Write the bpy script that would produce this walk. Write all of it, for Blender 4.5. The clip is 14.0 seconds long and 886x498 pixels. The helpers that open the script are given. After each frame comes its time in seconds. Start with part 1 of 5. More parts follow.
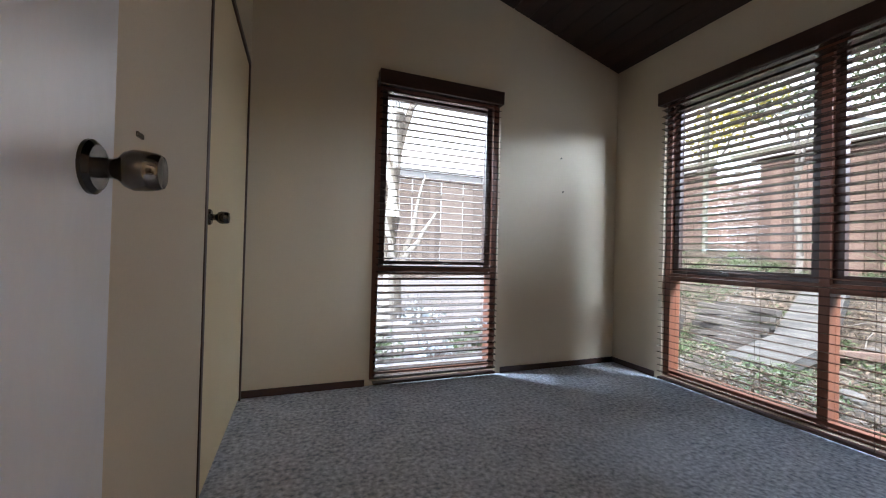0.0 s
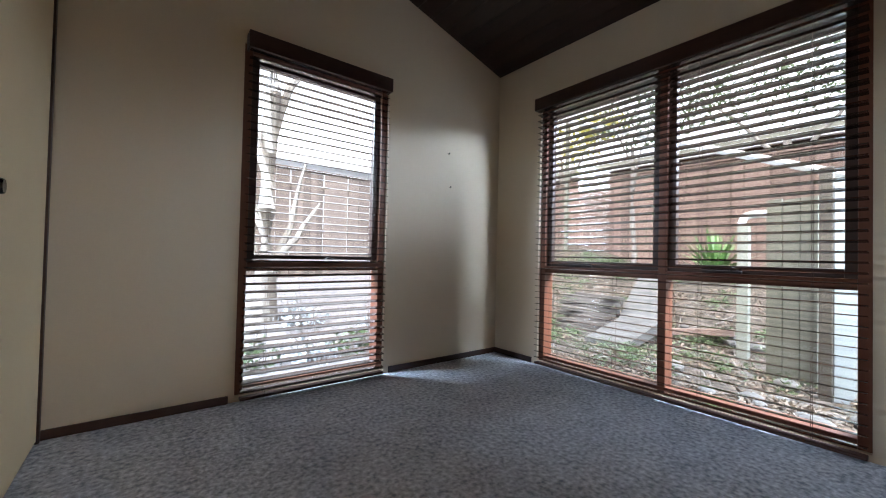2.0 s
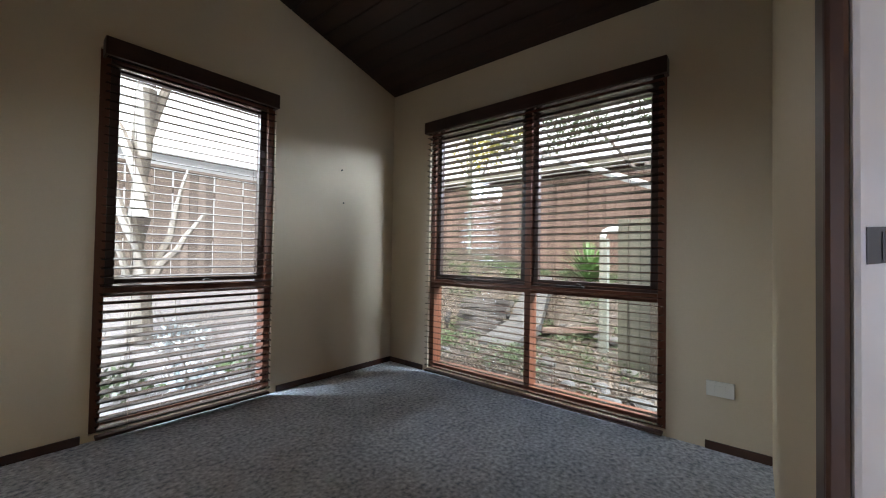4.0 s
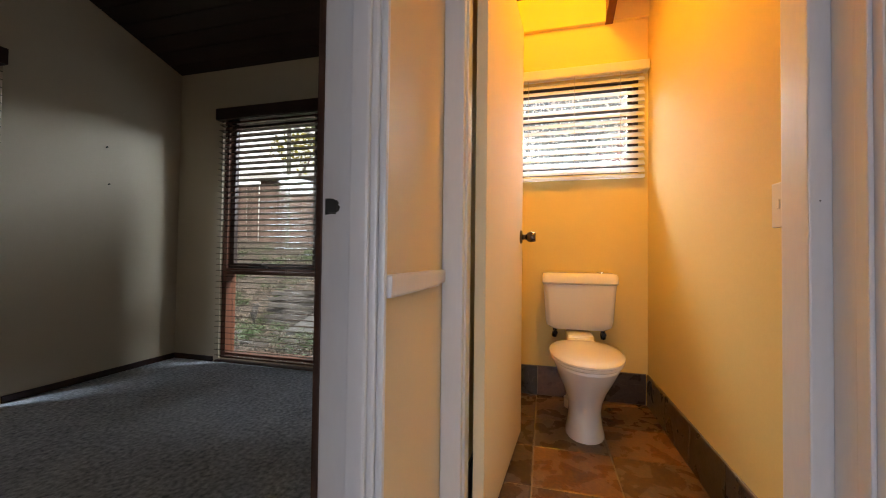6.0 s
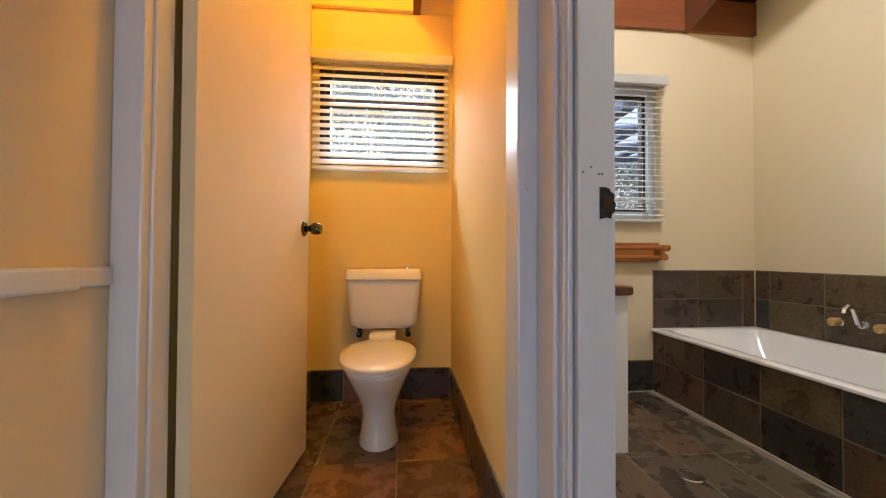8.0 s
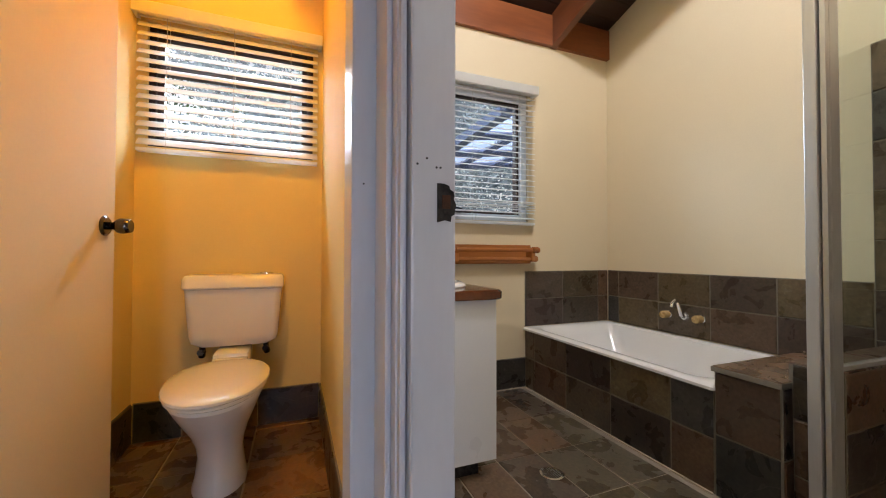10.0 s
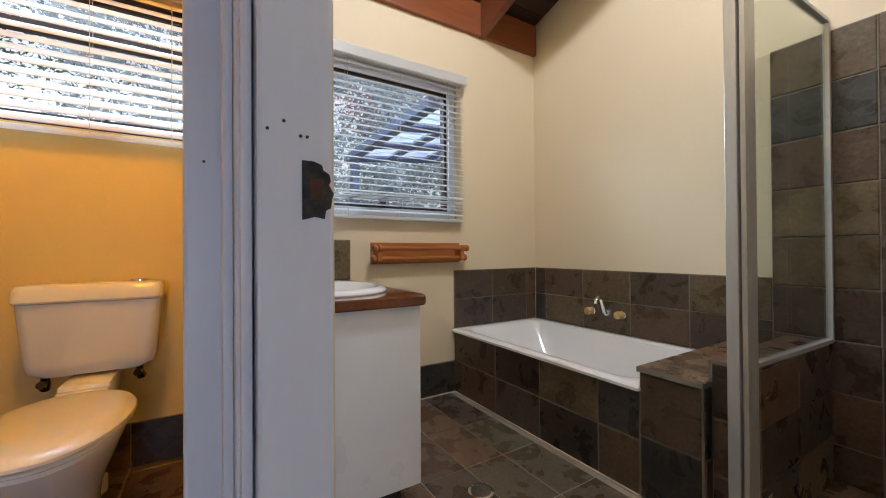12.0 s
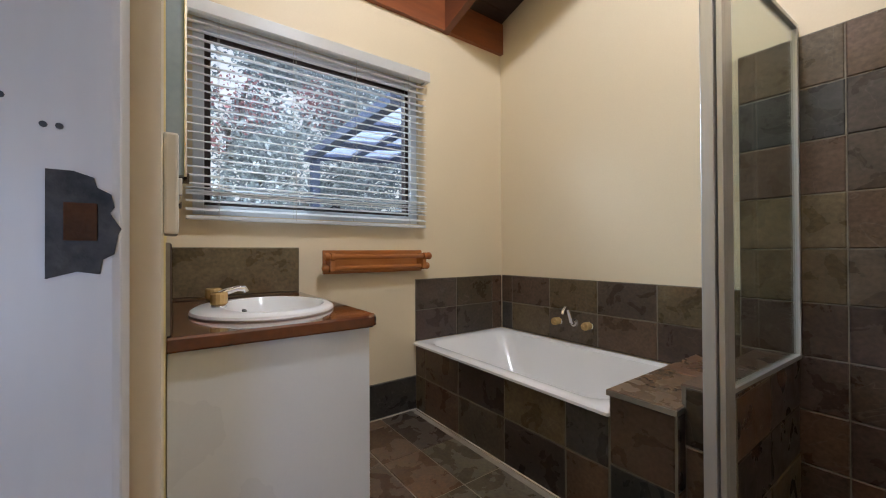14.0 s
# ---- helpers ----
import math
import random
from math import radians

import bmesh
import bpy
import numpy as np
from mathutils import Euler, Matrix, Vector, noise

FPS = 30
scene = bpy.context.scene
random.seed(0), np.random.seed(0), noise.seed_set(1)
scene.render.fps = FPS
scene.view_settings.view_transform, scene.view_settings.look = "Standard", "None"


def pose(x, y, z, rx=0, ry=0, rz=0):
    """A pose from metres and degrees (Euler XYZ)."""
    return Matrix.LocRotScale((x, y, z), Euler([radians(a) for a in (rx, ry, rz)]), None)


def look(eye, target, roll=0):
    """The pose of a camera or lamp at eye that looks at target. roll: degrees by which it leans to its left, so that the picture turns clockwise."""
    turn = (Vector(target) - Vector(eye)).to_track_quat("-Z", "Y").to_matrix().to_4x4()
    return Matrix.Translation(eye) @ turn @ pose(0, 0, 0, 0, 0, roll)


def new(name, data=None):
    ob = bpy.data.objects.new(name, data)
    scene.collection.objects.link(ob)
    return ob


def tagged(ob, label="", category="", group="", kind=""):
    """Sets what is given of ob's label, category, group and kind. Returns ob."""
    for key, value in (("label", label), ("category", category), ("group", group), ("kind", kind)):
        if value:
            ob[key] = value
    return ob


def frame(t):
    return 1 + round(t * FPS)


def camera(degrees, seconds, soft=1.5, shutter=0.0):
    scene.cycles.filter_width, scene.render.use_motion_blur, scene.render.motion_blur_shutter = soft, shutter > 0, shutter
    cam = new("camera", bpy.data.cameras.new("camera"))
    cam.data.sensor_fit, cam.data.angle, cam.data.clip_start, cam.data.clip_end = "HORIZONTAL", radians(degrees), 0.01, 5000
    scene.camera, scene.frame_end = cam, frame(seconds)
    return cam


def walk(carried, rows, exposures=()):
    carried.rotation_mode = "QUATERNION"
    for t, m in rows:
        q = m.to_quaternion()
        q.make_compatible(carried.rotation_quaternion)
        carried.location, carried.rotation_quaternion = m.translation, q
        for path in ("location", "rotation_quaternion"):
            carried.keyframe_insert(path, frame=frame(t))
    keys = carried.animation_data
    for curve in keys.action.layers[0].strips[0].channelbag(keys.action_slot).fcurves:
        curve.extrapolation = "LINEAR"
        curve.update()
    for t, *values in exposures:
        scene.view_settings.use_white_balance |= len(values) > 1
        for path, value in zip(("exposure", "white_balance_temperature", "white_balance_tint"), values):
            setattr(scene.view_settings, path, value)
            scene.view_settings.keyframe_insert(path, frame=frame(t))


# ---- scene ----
cam = camera(98.9, 14.0, 1.05)
PATH = [
    (0, (0.009, 0.08, 0.863), (0.719, 1.95, 0.883), 1.5),
    (0.5, (0.027, 0.146, 0.833), (0.881, 1.955, 0.856), 1.5),
    (1, (0.028, 0.172, 0.821), (1.032, 1.902, 0.848), 1.4),
    (1.5, (0.045, 0.188, 0.812), (1.172, 1.839, 0.842), 1.3),
    (2, (0.056, 0.201, 0.82), (1.286, 1.778, 0.856), 1.3),
    (4.5, (0.102, -0.155, 0.961), (1.733, 1.002, 1.0), 1.0),
    (5, (0.066, -0.292, 0.956), (1.798, 0.708, 0.996), 1.1),
    (5.5, (-0.009, -0.393, 0.917), (1.832, 0.387, 0.954), 0.9),
    (6, (-0.065, -0.486, 0.874), (1.867, 0.03, 0.915), 0.7),
    (6.5, (-0.057, -0.599, 0.867), (1.921, -0.306, 0.905), 0.5),
    (7, (0.012, -0.699, 0.857), (2.009, -0.596, 0.892), 0.5),
    (7.5, (0.09, -0.755, 0.853), (2.089, -0.812, 0.89), 0.2),
    (8, (0.152, -0.802, 0.863), (2.142, -1.005, 0.898), 0.3),
    (8.5, (0.189, -0.844, 0.868), (2.159, -1.189, 0.895), 0.3),
    (9, (0.213, -0.891, 0.874), (2.157, -1.361, 0.909), 0.1),
    (9.2, (0.215, -0.907, 0.872), (2.145, -1.428, 0.908), 0.1),
    (11.5, (0.406, -1.028, 0.9), (2.133, -2.037, 0.92), -0.2),
    (12, (0.408, -1.069, 0.897), (2.114, -2.113, 0.911), -0.4),
    (12.5, (0.434, -1.088, 0.9), (2.116, -2.17, 0.918), -0.4),
    (13, (0.459, -1.106, 0.887), (2.115, -2.228, 0.894), -0.4),
    (13.5, (0.481, -1.141, 0.896), (2.114, -2.295, 0.907), -0.3),
    (14, (0.507, -1.194, 0.941), (2.125, -2.369, 0.956), -0.3),
]
STOPS = [(0, 0.58, 6500, 14), (2, 0.58, 6500, 14), (4.3, 0.0, 7200, 12), (5, -0.45, 7600, 12), (6, -0.68, 7400, 12), (7, -0.72, 7100, 10), (8, -0.78, 6700, 10), (9.2, -0.84, 6500, 10),
         (11.5, -0.90, 6150, 10), (14, -0.93, 6000, 10)]
walk(cam, [(t, look(eye, target, roll)) for t, eye, target, roll in PATH], STOPS)

# ---- world and light ----
world = bpy.data.worlds.new("sky")
scene.world = world
world.use_nodes = True
wn = world.node_tree
sky = wn.nodes.new("ShaderNodeTexSky")
sky.sky_type, sky.sun_disc = "NISHITA", False
sky.sun_elevation, sky.sun_rotation = radians(62), radians(238)
sky.air_density, sky.dust_density = 1.0, 4.0
overcast = wn.nodes.new("ShaderNodeHueSaturation")
overcast.inputs["Saturation"].default_value, overcast.inputs["Value"].default_value = 0.22, 4.8
wn.links.new(sky.outputs[0], overcast.inputs["Color"])
wn.links.new(overcast.outputs[0], wn.nodes["Background"].inputs[0])
wn.nodes["Background"].inputs[1].default_value = 0.15


def lamp(name, kind, m, power, colour, **kw):
    data = bpy.data.lights.new(name, kind)
    data.energy, data.color = power, colour
    for k, v in kw.items():
        if k == "size":
            data.size = v
        elif k == "size_y":
            data.shape, data.size_y = "RECTANGLE", v
        elif k == "angle":
            data.angle = v
        elif k == "radius":
            data.shadow_soft_size = v
    ob = new(name, data)
    ob.matrix_world = m
    return ob


lamp("sun", "SUN", look((0, 0, 10), (0.42, 0.27, 9.05)), 2.4, (1.0, 0.96, 0.90), angle=radians(14))
# lamps added outside, beside the two bedroom windows' openings, to boost the sky light
lamp("sky_fill_east", "AREA", look((3.75, -0.62, 2.55), (1.5, 1.5, 0.6)), 600, (0.64, 0.81, 1.0), size=1.5, size_y=1.3)
lamp("sky_fill_north", "AREA", look((-0.62, 3.75, 2.55), (1.3, 1.6, 0.6)), 560, (0.64, 0.81, 1.0), size=1.4, size_y=1.3)
# another added lamp outside, above the toilet and bathroom windows, boosting their sky light
lamp("sky_fill_wet_rooms", "AREA", look((3.8, -0.25, 2.95), (1.9, -1.7, 0.7)), 150, (0.70, 0.84, 1.0), size=0.9, size_y=0.9)
# the rooms' ceiling lamps
lamp("wc_bulb", "POINT", pose(1.32, -0.74, 2.79), 125, (1.0, 0.475, 0.03), radius=0.05)
lamp("bath_bulb", "POINT", pose(1.0, -1.95, 2.93), 165, (0.95, 0.95, 1.0), radius=0.08)
# unseen lamp added partway along the hall, standing in for daylight from beyond
lamp("hall_fill", "AREA", look((-2.1, -0.42, 0.85), (0.9, -1.0, 0.45)), 31, (0.66, 0.75, 1.0), size=0.5, size_y=1.3)

# ---- materials ----


def nmat(name, a, b=None, rough=0.6, scale=3.0, fine=60.0, bump=0.1, metal=0.0, stretch=(1, 1, 1), vary=0.0, spec=0.5, coat=0.0, mid=0.5, wide=0.25, rvar=0.1, dist=0.002, fmix=0.35):
    """Two-scale noise between colours a and b, with fine bump; vary shifts the value from piece to piece."""
    m = bpy.data.materials.new(name)
    m.use_nodes = True
    nt = m.node_tree
    n, l = nt.nodes, nt.links
    p = n["Principled BSDF"]
    tc = n.new("ShaderNodeTexCoord")
    info = n.new("ShaderNodeObjectInfo")
    off = n.new("ShaderNodeVectorMath")
    off.operation = "MULTIPLY_ADD"
    l.new(info.outputs["Random"], off.inputs[0])
    off.inputs[1].default_value = (37.0, 19.0, 53.0) if vary else (0, 0, 0)
    mp = n.new("ShaderNodeMapping")
    mp.inputs["Scale"].default_value = stretch
    l.new(tc.outputs["Object"], off.inputs[2])
    l.new(off.outputs[0], mp.inputs[0])
    big = n.new("ShaderNodeTexNoise")
    big.inputs["Scale"].default_value, big.inputs["Detail"].default_value = scale, 5
    small = n.new("ShaderNodeTexNoise")
    small.inputs["Scale"].default_value, small.inputs["Detail"].default_value = fine, 4
    l.new(mp.outputs[0], big.inputs[0])
    l.new(mp.outputs[0], small.inputs[0])
    mixf = n.new("ShaderNodeMix")
    mixf.inputs[0].default_value = fmix
    l.new(big.outputs[0], mixf.inputs[2])
    l.new(small.outputs[0], mixf.inputs[3])
    ramp = n.new("ShaderNodeValToRGB")
    ramp.color_ramp.elements[0].position, ramp.color_ramp.elements[0].color = mid - wide, a
    ramp.color_ramp.elements[1].position, ramp.color_ramp.elements[1].color = mid + wide, b or a
    l.new(mixf.outputs[0], ramp.inputs[0])
    out = ramp.outputs[0]
    if vary:
        hsv = n.new("ShaderNodeHueSaturation")
        mr = n.new("ShaderNodeMapRange")
        mr.inputs[3].default_value, mr.inputs[4].default_value = 1 - vary, 1 + vary
        l.new(info.outputs["Random"], mr.inputs[0])
        l.new(mr.outputs[0], hsv.inputs["Value"])
        l.new(out, hsv.inputs["Color"])
        out = hsv.outputs[0]
    l.new(out, p.inputs["Base Color"])
    rr = n.new("ShaderNodeMapRange")
    rr.inputs[3].default_value, rr.inputs[4].default_value = max(0.02, rough - rvar), min(1, rough + rvar)
    l.new(big.outputs[0], rr.inputs[0])
    l.new(rr.outputs[0], p.inputs["Roughness"])
    p.inputs["Metallic"].default_value = metal
    p.inputs["Specular IOR Level"].default_value = spec
    p.inputs["Coat Weight"].default_value = coat
    if bump:
        bp = n.new("ShaderNodeBump")
        bp.inputs["Strength"].default_value, bp.inputs["Distance"].default_value = bump, dist
        l.new(mixf.outputs[0], bp.inputs["Height"])
        l.new(bp.outputs[0], p.inputs["Normal"])
    return m


CREAM = nmat("cream_paint", (0.68, 0.57, 0.395, 1), (0.74, 0.63, 0.44, 1), 0.55, 1.2, 140, 0.12)
WCPAINT = nmat("pale_cream_paint", (0.72, 0.56, 0.22, 1), (0.78, 0.62, 0.27, 1), 0.75, 1.2, 140, 0.10, spec=0.25)
BEDPAINT = nmat("bedroom_paint", (0.60, 0.505, 0.375, 1), (0.66, 0.56, 0.42, 1), 0.6, 1.0, 140, 0.12)
WHITE = nmat("white_gloss_paint", (0.62, 0.635, 0.67, 1), (0.70, 0.715, 0.75, 1), 0.32, 5, 90, 0.12, stretch=(1, 1, 0.25))
DOORP = nmat("door_paint", (0.74, 0.61, 0.40, 1), (0.80, 0.67, 0.45, 1), 0.75, 2, 120, 0.08, spec=0.3)
CARPET = nmat("carpet", (0.24, 0.275, 0.36, 1), (0.82, 0.86, 0.94, 1), 0.95, 48, 7, 1.0, spec=0.1, dist=0.012, wide=0.17, fmix=0.22)
DARKWOOD = nmat("dark_stained_timber", (0.025, 0.010, 0.007, 1), (0.075, 0.030, 0.018, 1), 0.42, 4, 60, 0.3, stretch=(1, 1, 0.15))
DARKWOODH = nmat("dark_stained_timber_level", (0.025, 0.010, 0.007, 1), (0.07, 0.028, 0.018, 1), 0.42, 4, 60, 0.3, stretch=(0.15, 0.15, 1))
CEIL = nmat("dark_ceiling_boards", (0.016, 0.006, 0.004, 1), (0.045, 0.017, 0.010, 1), 0.5, 5, 40, 0.4, stretch=(1, 0.15, 1))
REDWOOD = nmat("red_brown_timber", (0.16, 0.045, 0.015, 1), (0.32, 0.10, 0.032, 1), 0.35, 5, 50, 0.25, stretch=(1, 0.12, 1))
REDWOODX = nmat("red_brown_rafter", (0.10, 0.03, 0.012, 1), (0.20, 0.065, 0.025, 1), 0.4, 5, 50, 0.25, stretch=(0.12, 1, 1))
GROUT = nmat("grout", (0.15, 0.130, 0.100, 1), (0.27, 0.238, 0.185, 1), 0.9, 8, 120, 0.4)
FLOORGROUT = nmat("pale_floor_grout", (0.27, 0.235, 0.18, 1), (0.40, 0.35, 0.27, 1), 0.9, 8, 120, 0.4)
CHINA = nmat("white_china", (0.81, 0.81, 0.80, 1), (0.83, 0.83, 0.82, 1), 0.10, 2, 20, 0.0, rvar=0.03)
ENAMEL = nmat("white_enamel", (0.84, 0.84, 0.845, 1), (0.87, 0.87, 0.875, 1), 0.12, 2, 20, 0.0, rvar=0.04)
PLASTIC = nmat("white_plastic", (0.76, 0.74, 0.69, 1), (0.80, 0.78, 0.73, 1), 0.14, 3, 60, 0.0, rvar=0.04)
CHROME = nmat("chrome", (0.75, 0.75, 0.76, 1), (0.82, 0.82, 0.83, 1), 0.10, 8, 80, 0.0, metal=1.0, rvar=0.05)
BRASS = nmat("aged_steel", (0.055, 0.049, 0.045, 1), (0.15, 0.135, 0.12, 1), 0.14, 20, 120, 0.1, metal=1.0)
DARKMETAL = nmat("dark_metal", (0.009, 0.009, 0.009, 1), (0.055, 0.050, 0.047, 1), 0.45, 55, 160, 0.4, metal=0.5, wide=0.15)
ALU = nmat("aluminium", (0.50, 0.50, 0.51, 1), (0.62, 0.62, 0.62, 1), 0.35, 6, 120, 0.05, metal=0.55, stretch=(1, 1, 0.1))
LAMINATE = nmat("white_laminate", (0.72, 0.745, 0.79, 1), (0.76, 0.785, 0.83, 1), 0.30, 2, 100, 0.02)
BLINDWHITE = nmat("white_slat", (0.78, 0.775, 0.76, 1), (0.84, 0.835, 0.82, 1), 0.35, 4, 60, 0.05)
BLINDDARK = nmat("dark_slat", (0.026, 0.012, 0.009, 1), (0.062, 0.028, 0.018, 1), 0.20, 6, 60, 0.1, stretch=(0.2, 0.2, 1), vary=0.15, coat=0.9)


def see_through(m, share, colour):
    """Let part of the light through a thin plastic slat."""
    n, l = m.node_tree.nodes, m.node_tree.links
    t, mx = n.new("ShaderNodeBsdfTranslucent"), n.new("ShaderNodeMixShader")
    t.inputs[0].default_value, mx.inputs[0].default_value = colour, share
    l.new(n["Principled BSDF"].outputs[0], mx.inputs[1])
    l.new(t.outputs[0], mx.inputs[2])
    l.new(mx.outputs[0], n["Material Output"].inputs[0])


see_through(BLINDWHITE, 0.5, (0.85, 0.85, 0.84, 1))
CORD = nmat("cord", (0.5, 0.46, 0.4, 1), (0.6, 0.56, 0.5, 1), 0.8, 20, 100, 0.0)
DARKCORD = nmat("dark_cord", (0.05, 0.03, 0.025, 1), (0.08, 0.05, 0.04, 1), 0.8, 20, 100, 0.0)
BLACK = nmat("black_plastic", (0.012, 0.012, 0.013, 1), (0.03, 0.03, 0.03, 1), 0.35, 10, 60, 0.05)


def glassmat(name, tint=(0.97, 0.98, 0.98, 1), alpha=0.88):
    m = bpy.data.materials.new(name)
    m.use_nodes = True
    n, l = m.node_tree.nodes, m.node_tree.links
    tr, gl, mx, fr = n.new("ShaderNodeBsdfTransparent"), n.new("ShaderNodeBsdfGlossy"), n.new("ShaderNodeMixShader"), n.new("ShaderNodeLayerWeight")
    tr.inputs[0].default_value = tint
    gl.inputs["Roughness"].default_value = 0.02
    fr.inputs["Blend"].default_value = 0.5
    pw, ma = n.new("ShaderNodeMath"), n.new("ShaderNodeMath")
    pw.operation, ma.operation = "POWER", "MULTIPLY_ADD"
    pw.inputs[1].default_value = 5.0
    ma.inputs[1].default_value, ma.inputs[2].default_value = 0.9, 0.04
    l.new(fr.outputs["Facing"], pw.inputs[0])
    l.new(pw.outputs[0], ma.inputs[0])
    l.new(ma.outputs[0], mx.inputs[0])
    l.new(tr.outputs[0], mx.inputs[1])
    l.new(gl.outputs[0], mx.inputs[2])
    l.new(mx.outputs[0], n["Material Output"].inputs[0])
    return m


def slate(name, tones, gloss=0.3):
    """Cleft slate: each tile takes one of the tones, with soft clouds, rusty stains, pale hairline veins and a riven face."""
    m = bpy.data.materials.new(name)
    m.use_nodes = True
    n, l = m.node_tree.nodes, m.node_tree.links
    p = n["Principled BSDF"]
    tc, info = n.new("ShaderNodeTexCoord"), n.new("ShaderNodeObjectInfo")
    off = n.new("ShaderNodeVectorMath")
    off.operation = "MULTIPLY_ADD"
    l.new(info.outputs["Random"], off.inputs[0])
    off.inputs[1].default_value = (41.0, 23.0, 67.0)
    l.new(tc.outputs["Object"], off.inputs[2])

    def noi(scale, detail, distort=0.0):
        t = n.new("ShaderNodeTexNoise")
        t.inputs["Scale"].default_value, t.inputs["Detail"].default_value, t.inputs["Distortion"].default_value = scale, detail, distort
        l.new(off.outputs[0], t.inputs[0])
        return t.outputs[0]

    def span(value, a, b, c, d):
        t = n.new("ShaderNodeMapRange")
        for k, q in enumerate((a, b, c, d)):
            t.inputs[k + 1].default_value = q
        l.new(value, t.inputs[0])
        return t.outputs[0]

    def tone(value):
        t = n.new("ShaderNodeValToRGB")
        e = t.color_ramp.elements
        e[0].position, e[0].color = 0.0, tones[0]
        e[1].position, e[1].color = 1.0, tones[-1]
        for k in range(1, len(tones) - 1):
            e.new(k / (len(tones) - 1)).color = tones[k]
        l.new(value, t.inputs[0])
        return t.outputs[0]

    def blend(factor, a, b):
        t = n.new("ShaderNodeMix")
        t.data_type = "RGBA"
        l.new(factor, t.inputs[0])
        l.new(a, t.inputs[6])
        if isinstance(b, tuple):
            t.inputs[7].default_value = b
        else:
            l.new(b, t.inputs[7])
        return t.outputs[2]

    cloud, fine, cleft, stain, vein = noi(9.0, 7, 0.5), noi(70.0, 5), noi(7.0, 6, 0.8), noi(6.0, 2, 0.3), noi(3.5, 3, 1.0)
    shift = n.new("ShaderNodeMath")
    shift.operation = "FRACT"
    add = n.new("ShaderNodeMath")
    add.operation = "ADD"
    l.new(info.outputs["Random"], add.inputs[0])
    add.inputs[1].default_value = 0.37
    l.new(add.outputs[0], shift.inputs[0])
    col = blend(span(stain, 0.30, 0.75, 0.0, 0.4), tone(info.outputs["Random"]), tone(shift.outputs[0]))
    away = n.new("ShaderNodeMath")
    away.operation = "SUBTRACT"
    l.new(vein, away.inputs[0])
    away.inputs[1].default_value = 0.5
    flat = n.new("ShaderNodeMath")
    flat.operation = "ABSOLUTE"
    l.new(away.outputs[0], flat.inputs[0])
    col = blend(span(flat.outputs[0], 0.0, 0.005, 0.16, 0.0), col, (0.24, 0.22, 0.19, 1))
    both = n.new("ShaderNodeMath")
    both.operation = "MULTIPLY"
    l.new(span(cloud, 0.25, 0.75, 0.7, 1.35), both.inputs[0])
    l.new(span(fine, 0.3, 0.7, 0.75, 1.3), both.inputs[1])
    hsv = n.new("ShaderNodeHueSaturation")
    l.new(both.outputs[0], hsv.inputs["Value"])
    l.new(col, hsv.inputs["Color"])
    l.new(hsv.outputs[0], p.inputs["Base Color"])
    l.new(span(cloud, 0.3, 0.7, gloss - 0.10, gloss + 0.16), p.inputs["Roughness"])
    p.inputs["Specular IOR Level"].default_value = 0.4
    b1, b2 = n.new("ShaderNodeBump"), n.new("ShaderNodeBump")
    b1.inputs["Strength"].default_value, b1.inputs["Distance"].default_value = 0.4, 0.003
    b2.inputs["Strength"].default_value, b2.inputs["Distance"].default_value = 0.3, 0.001
    l.new(cleft, b1.inputs["Height"])
    l.new(fine, b2.inputs["Height"])
    l.new(b1.outputs[0], b2.inputs["Normal"])
    l.new(b2.outputs[0], p.inputs["Normal"])
    return m


SLATE = slate("slate_tile", ((0.018, 0.024, 0.026, 1), (0.098, 0.058, 0.038, 1), (0.022, 0.018, 0.016, 1), (0.125, 0.095, 0.048, 1), (0.070, 0.046, 0.038, 1), (0.130, 0.070, 0.036, 1), (0.040, 0.050, 0.053, 1)), 0.30)
SLATE_FLOOR = slate("slate_floor_tile", ((0.050, 0.046, 0.038, 1), (0.175, 0.084, 0.042, 1), (0.080, 0.062, 0.042, 1), (0.150, 0.118, 0.064, 1), (0.055, 0.052, 0.046, 1), (0.190, 0.110, 0.054, 1)), 0.26)
SLATE_BROWN = slate("rusty_slate_tile", ((0.15, 0.080, 0.045, 1), (0.068, 0.047, 0.033, 1), (0.23, 0.112, 0.052, 1), (0.10, 0.070, 0.046, 1), (0.19, 0.116, 0.062, 1)), 0.26)
GLASS = glassmat("window_glass")
SHOWERGLASS = glassmat("shower_glass", (0.86, 0.90, 0.87, 1))

# ---- mesh helpers ----


def box(bm, x0, x1, y0, y1, z0, z1, bevel=0.0):
    v = [bm.verts.new((x, y, z)) for z in (z0, z1) for y in (y0, y1) for x in (x0, x1)]
    f = [bm.faces.new([v[i] for i in q]) for q in ((0, 2, 3, 1), (4, 5, 7, 6), (0, 1, 5, 4), (2, 6, 7, 3), (0, 4, 6, 2), (1, 3, 7, 5))]
    if bevel:
        edges = list({e for q in f for e in q.edges})
        bmesh.ops.bevel(bm, geom=edges, offset=bevel, segments=2, profile=0.6, affect="EDGES")
    return bm


def boxes(*rows, bevel=0.0):
    bm = bmesh.new()
    for r in rows:
        box(bm, *r, bevel=bevel)
    return bm


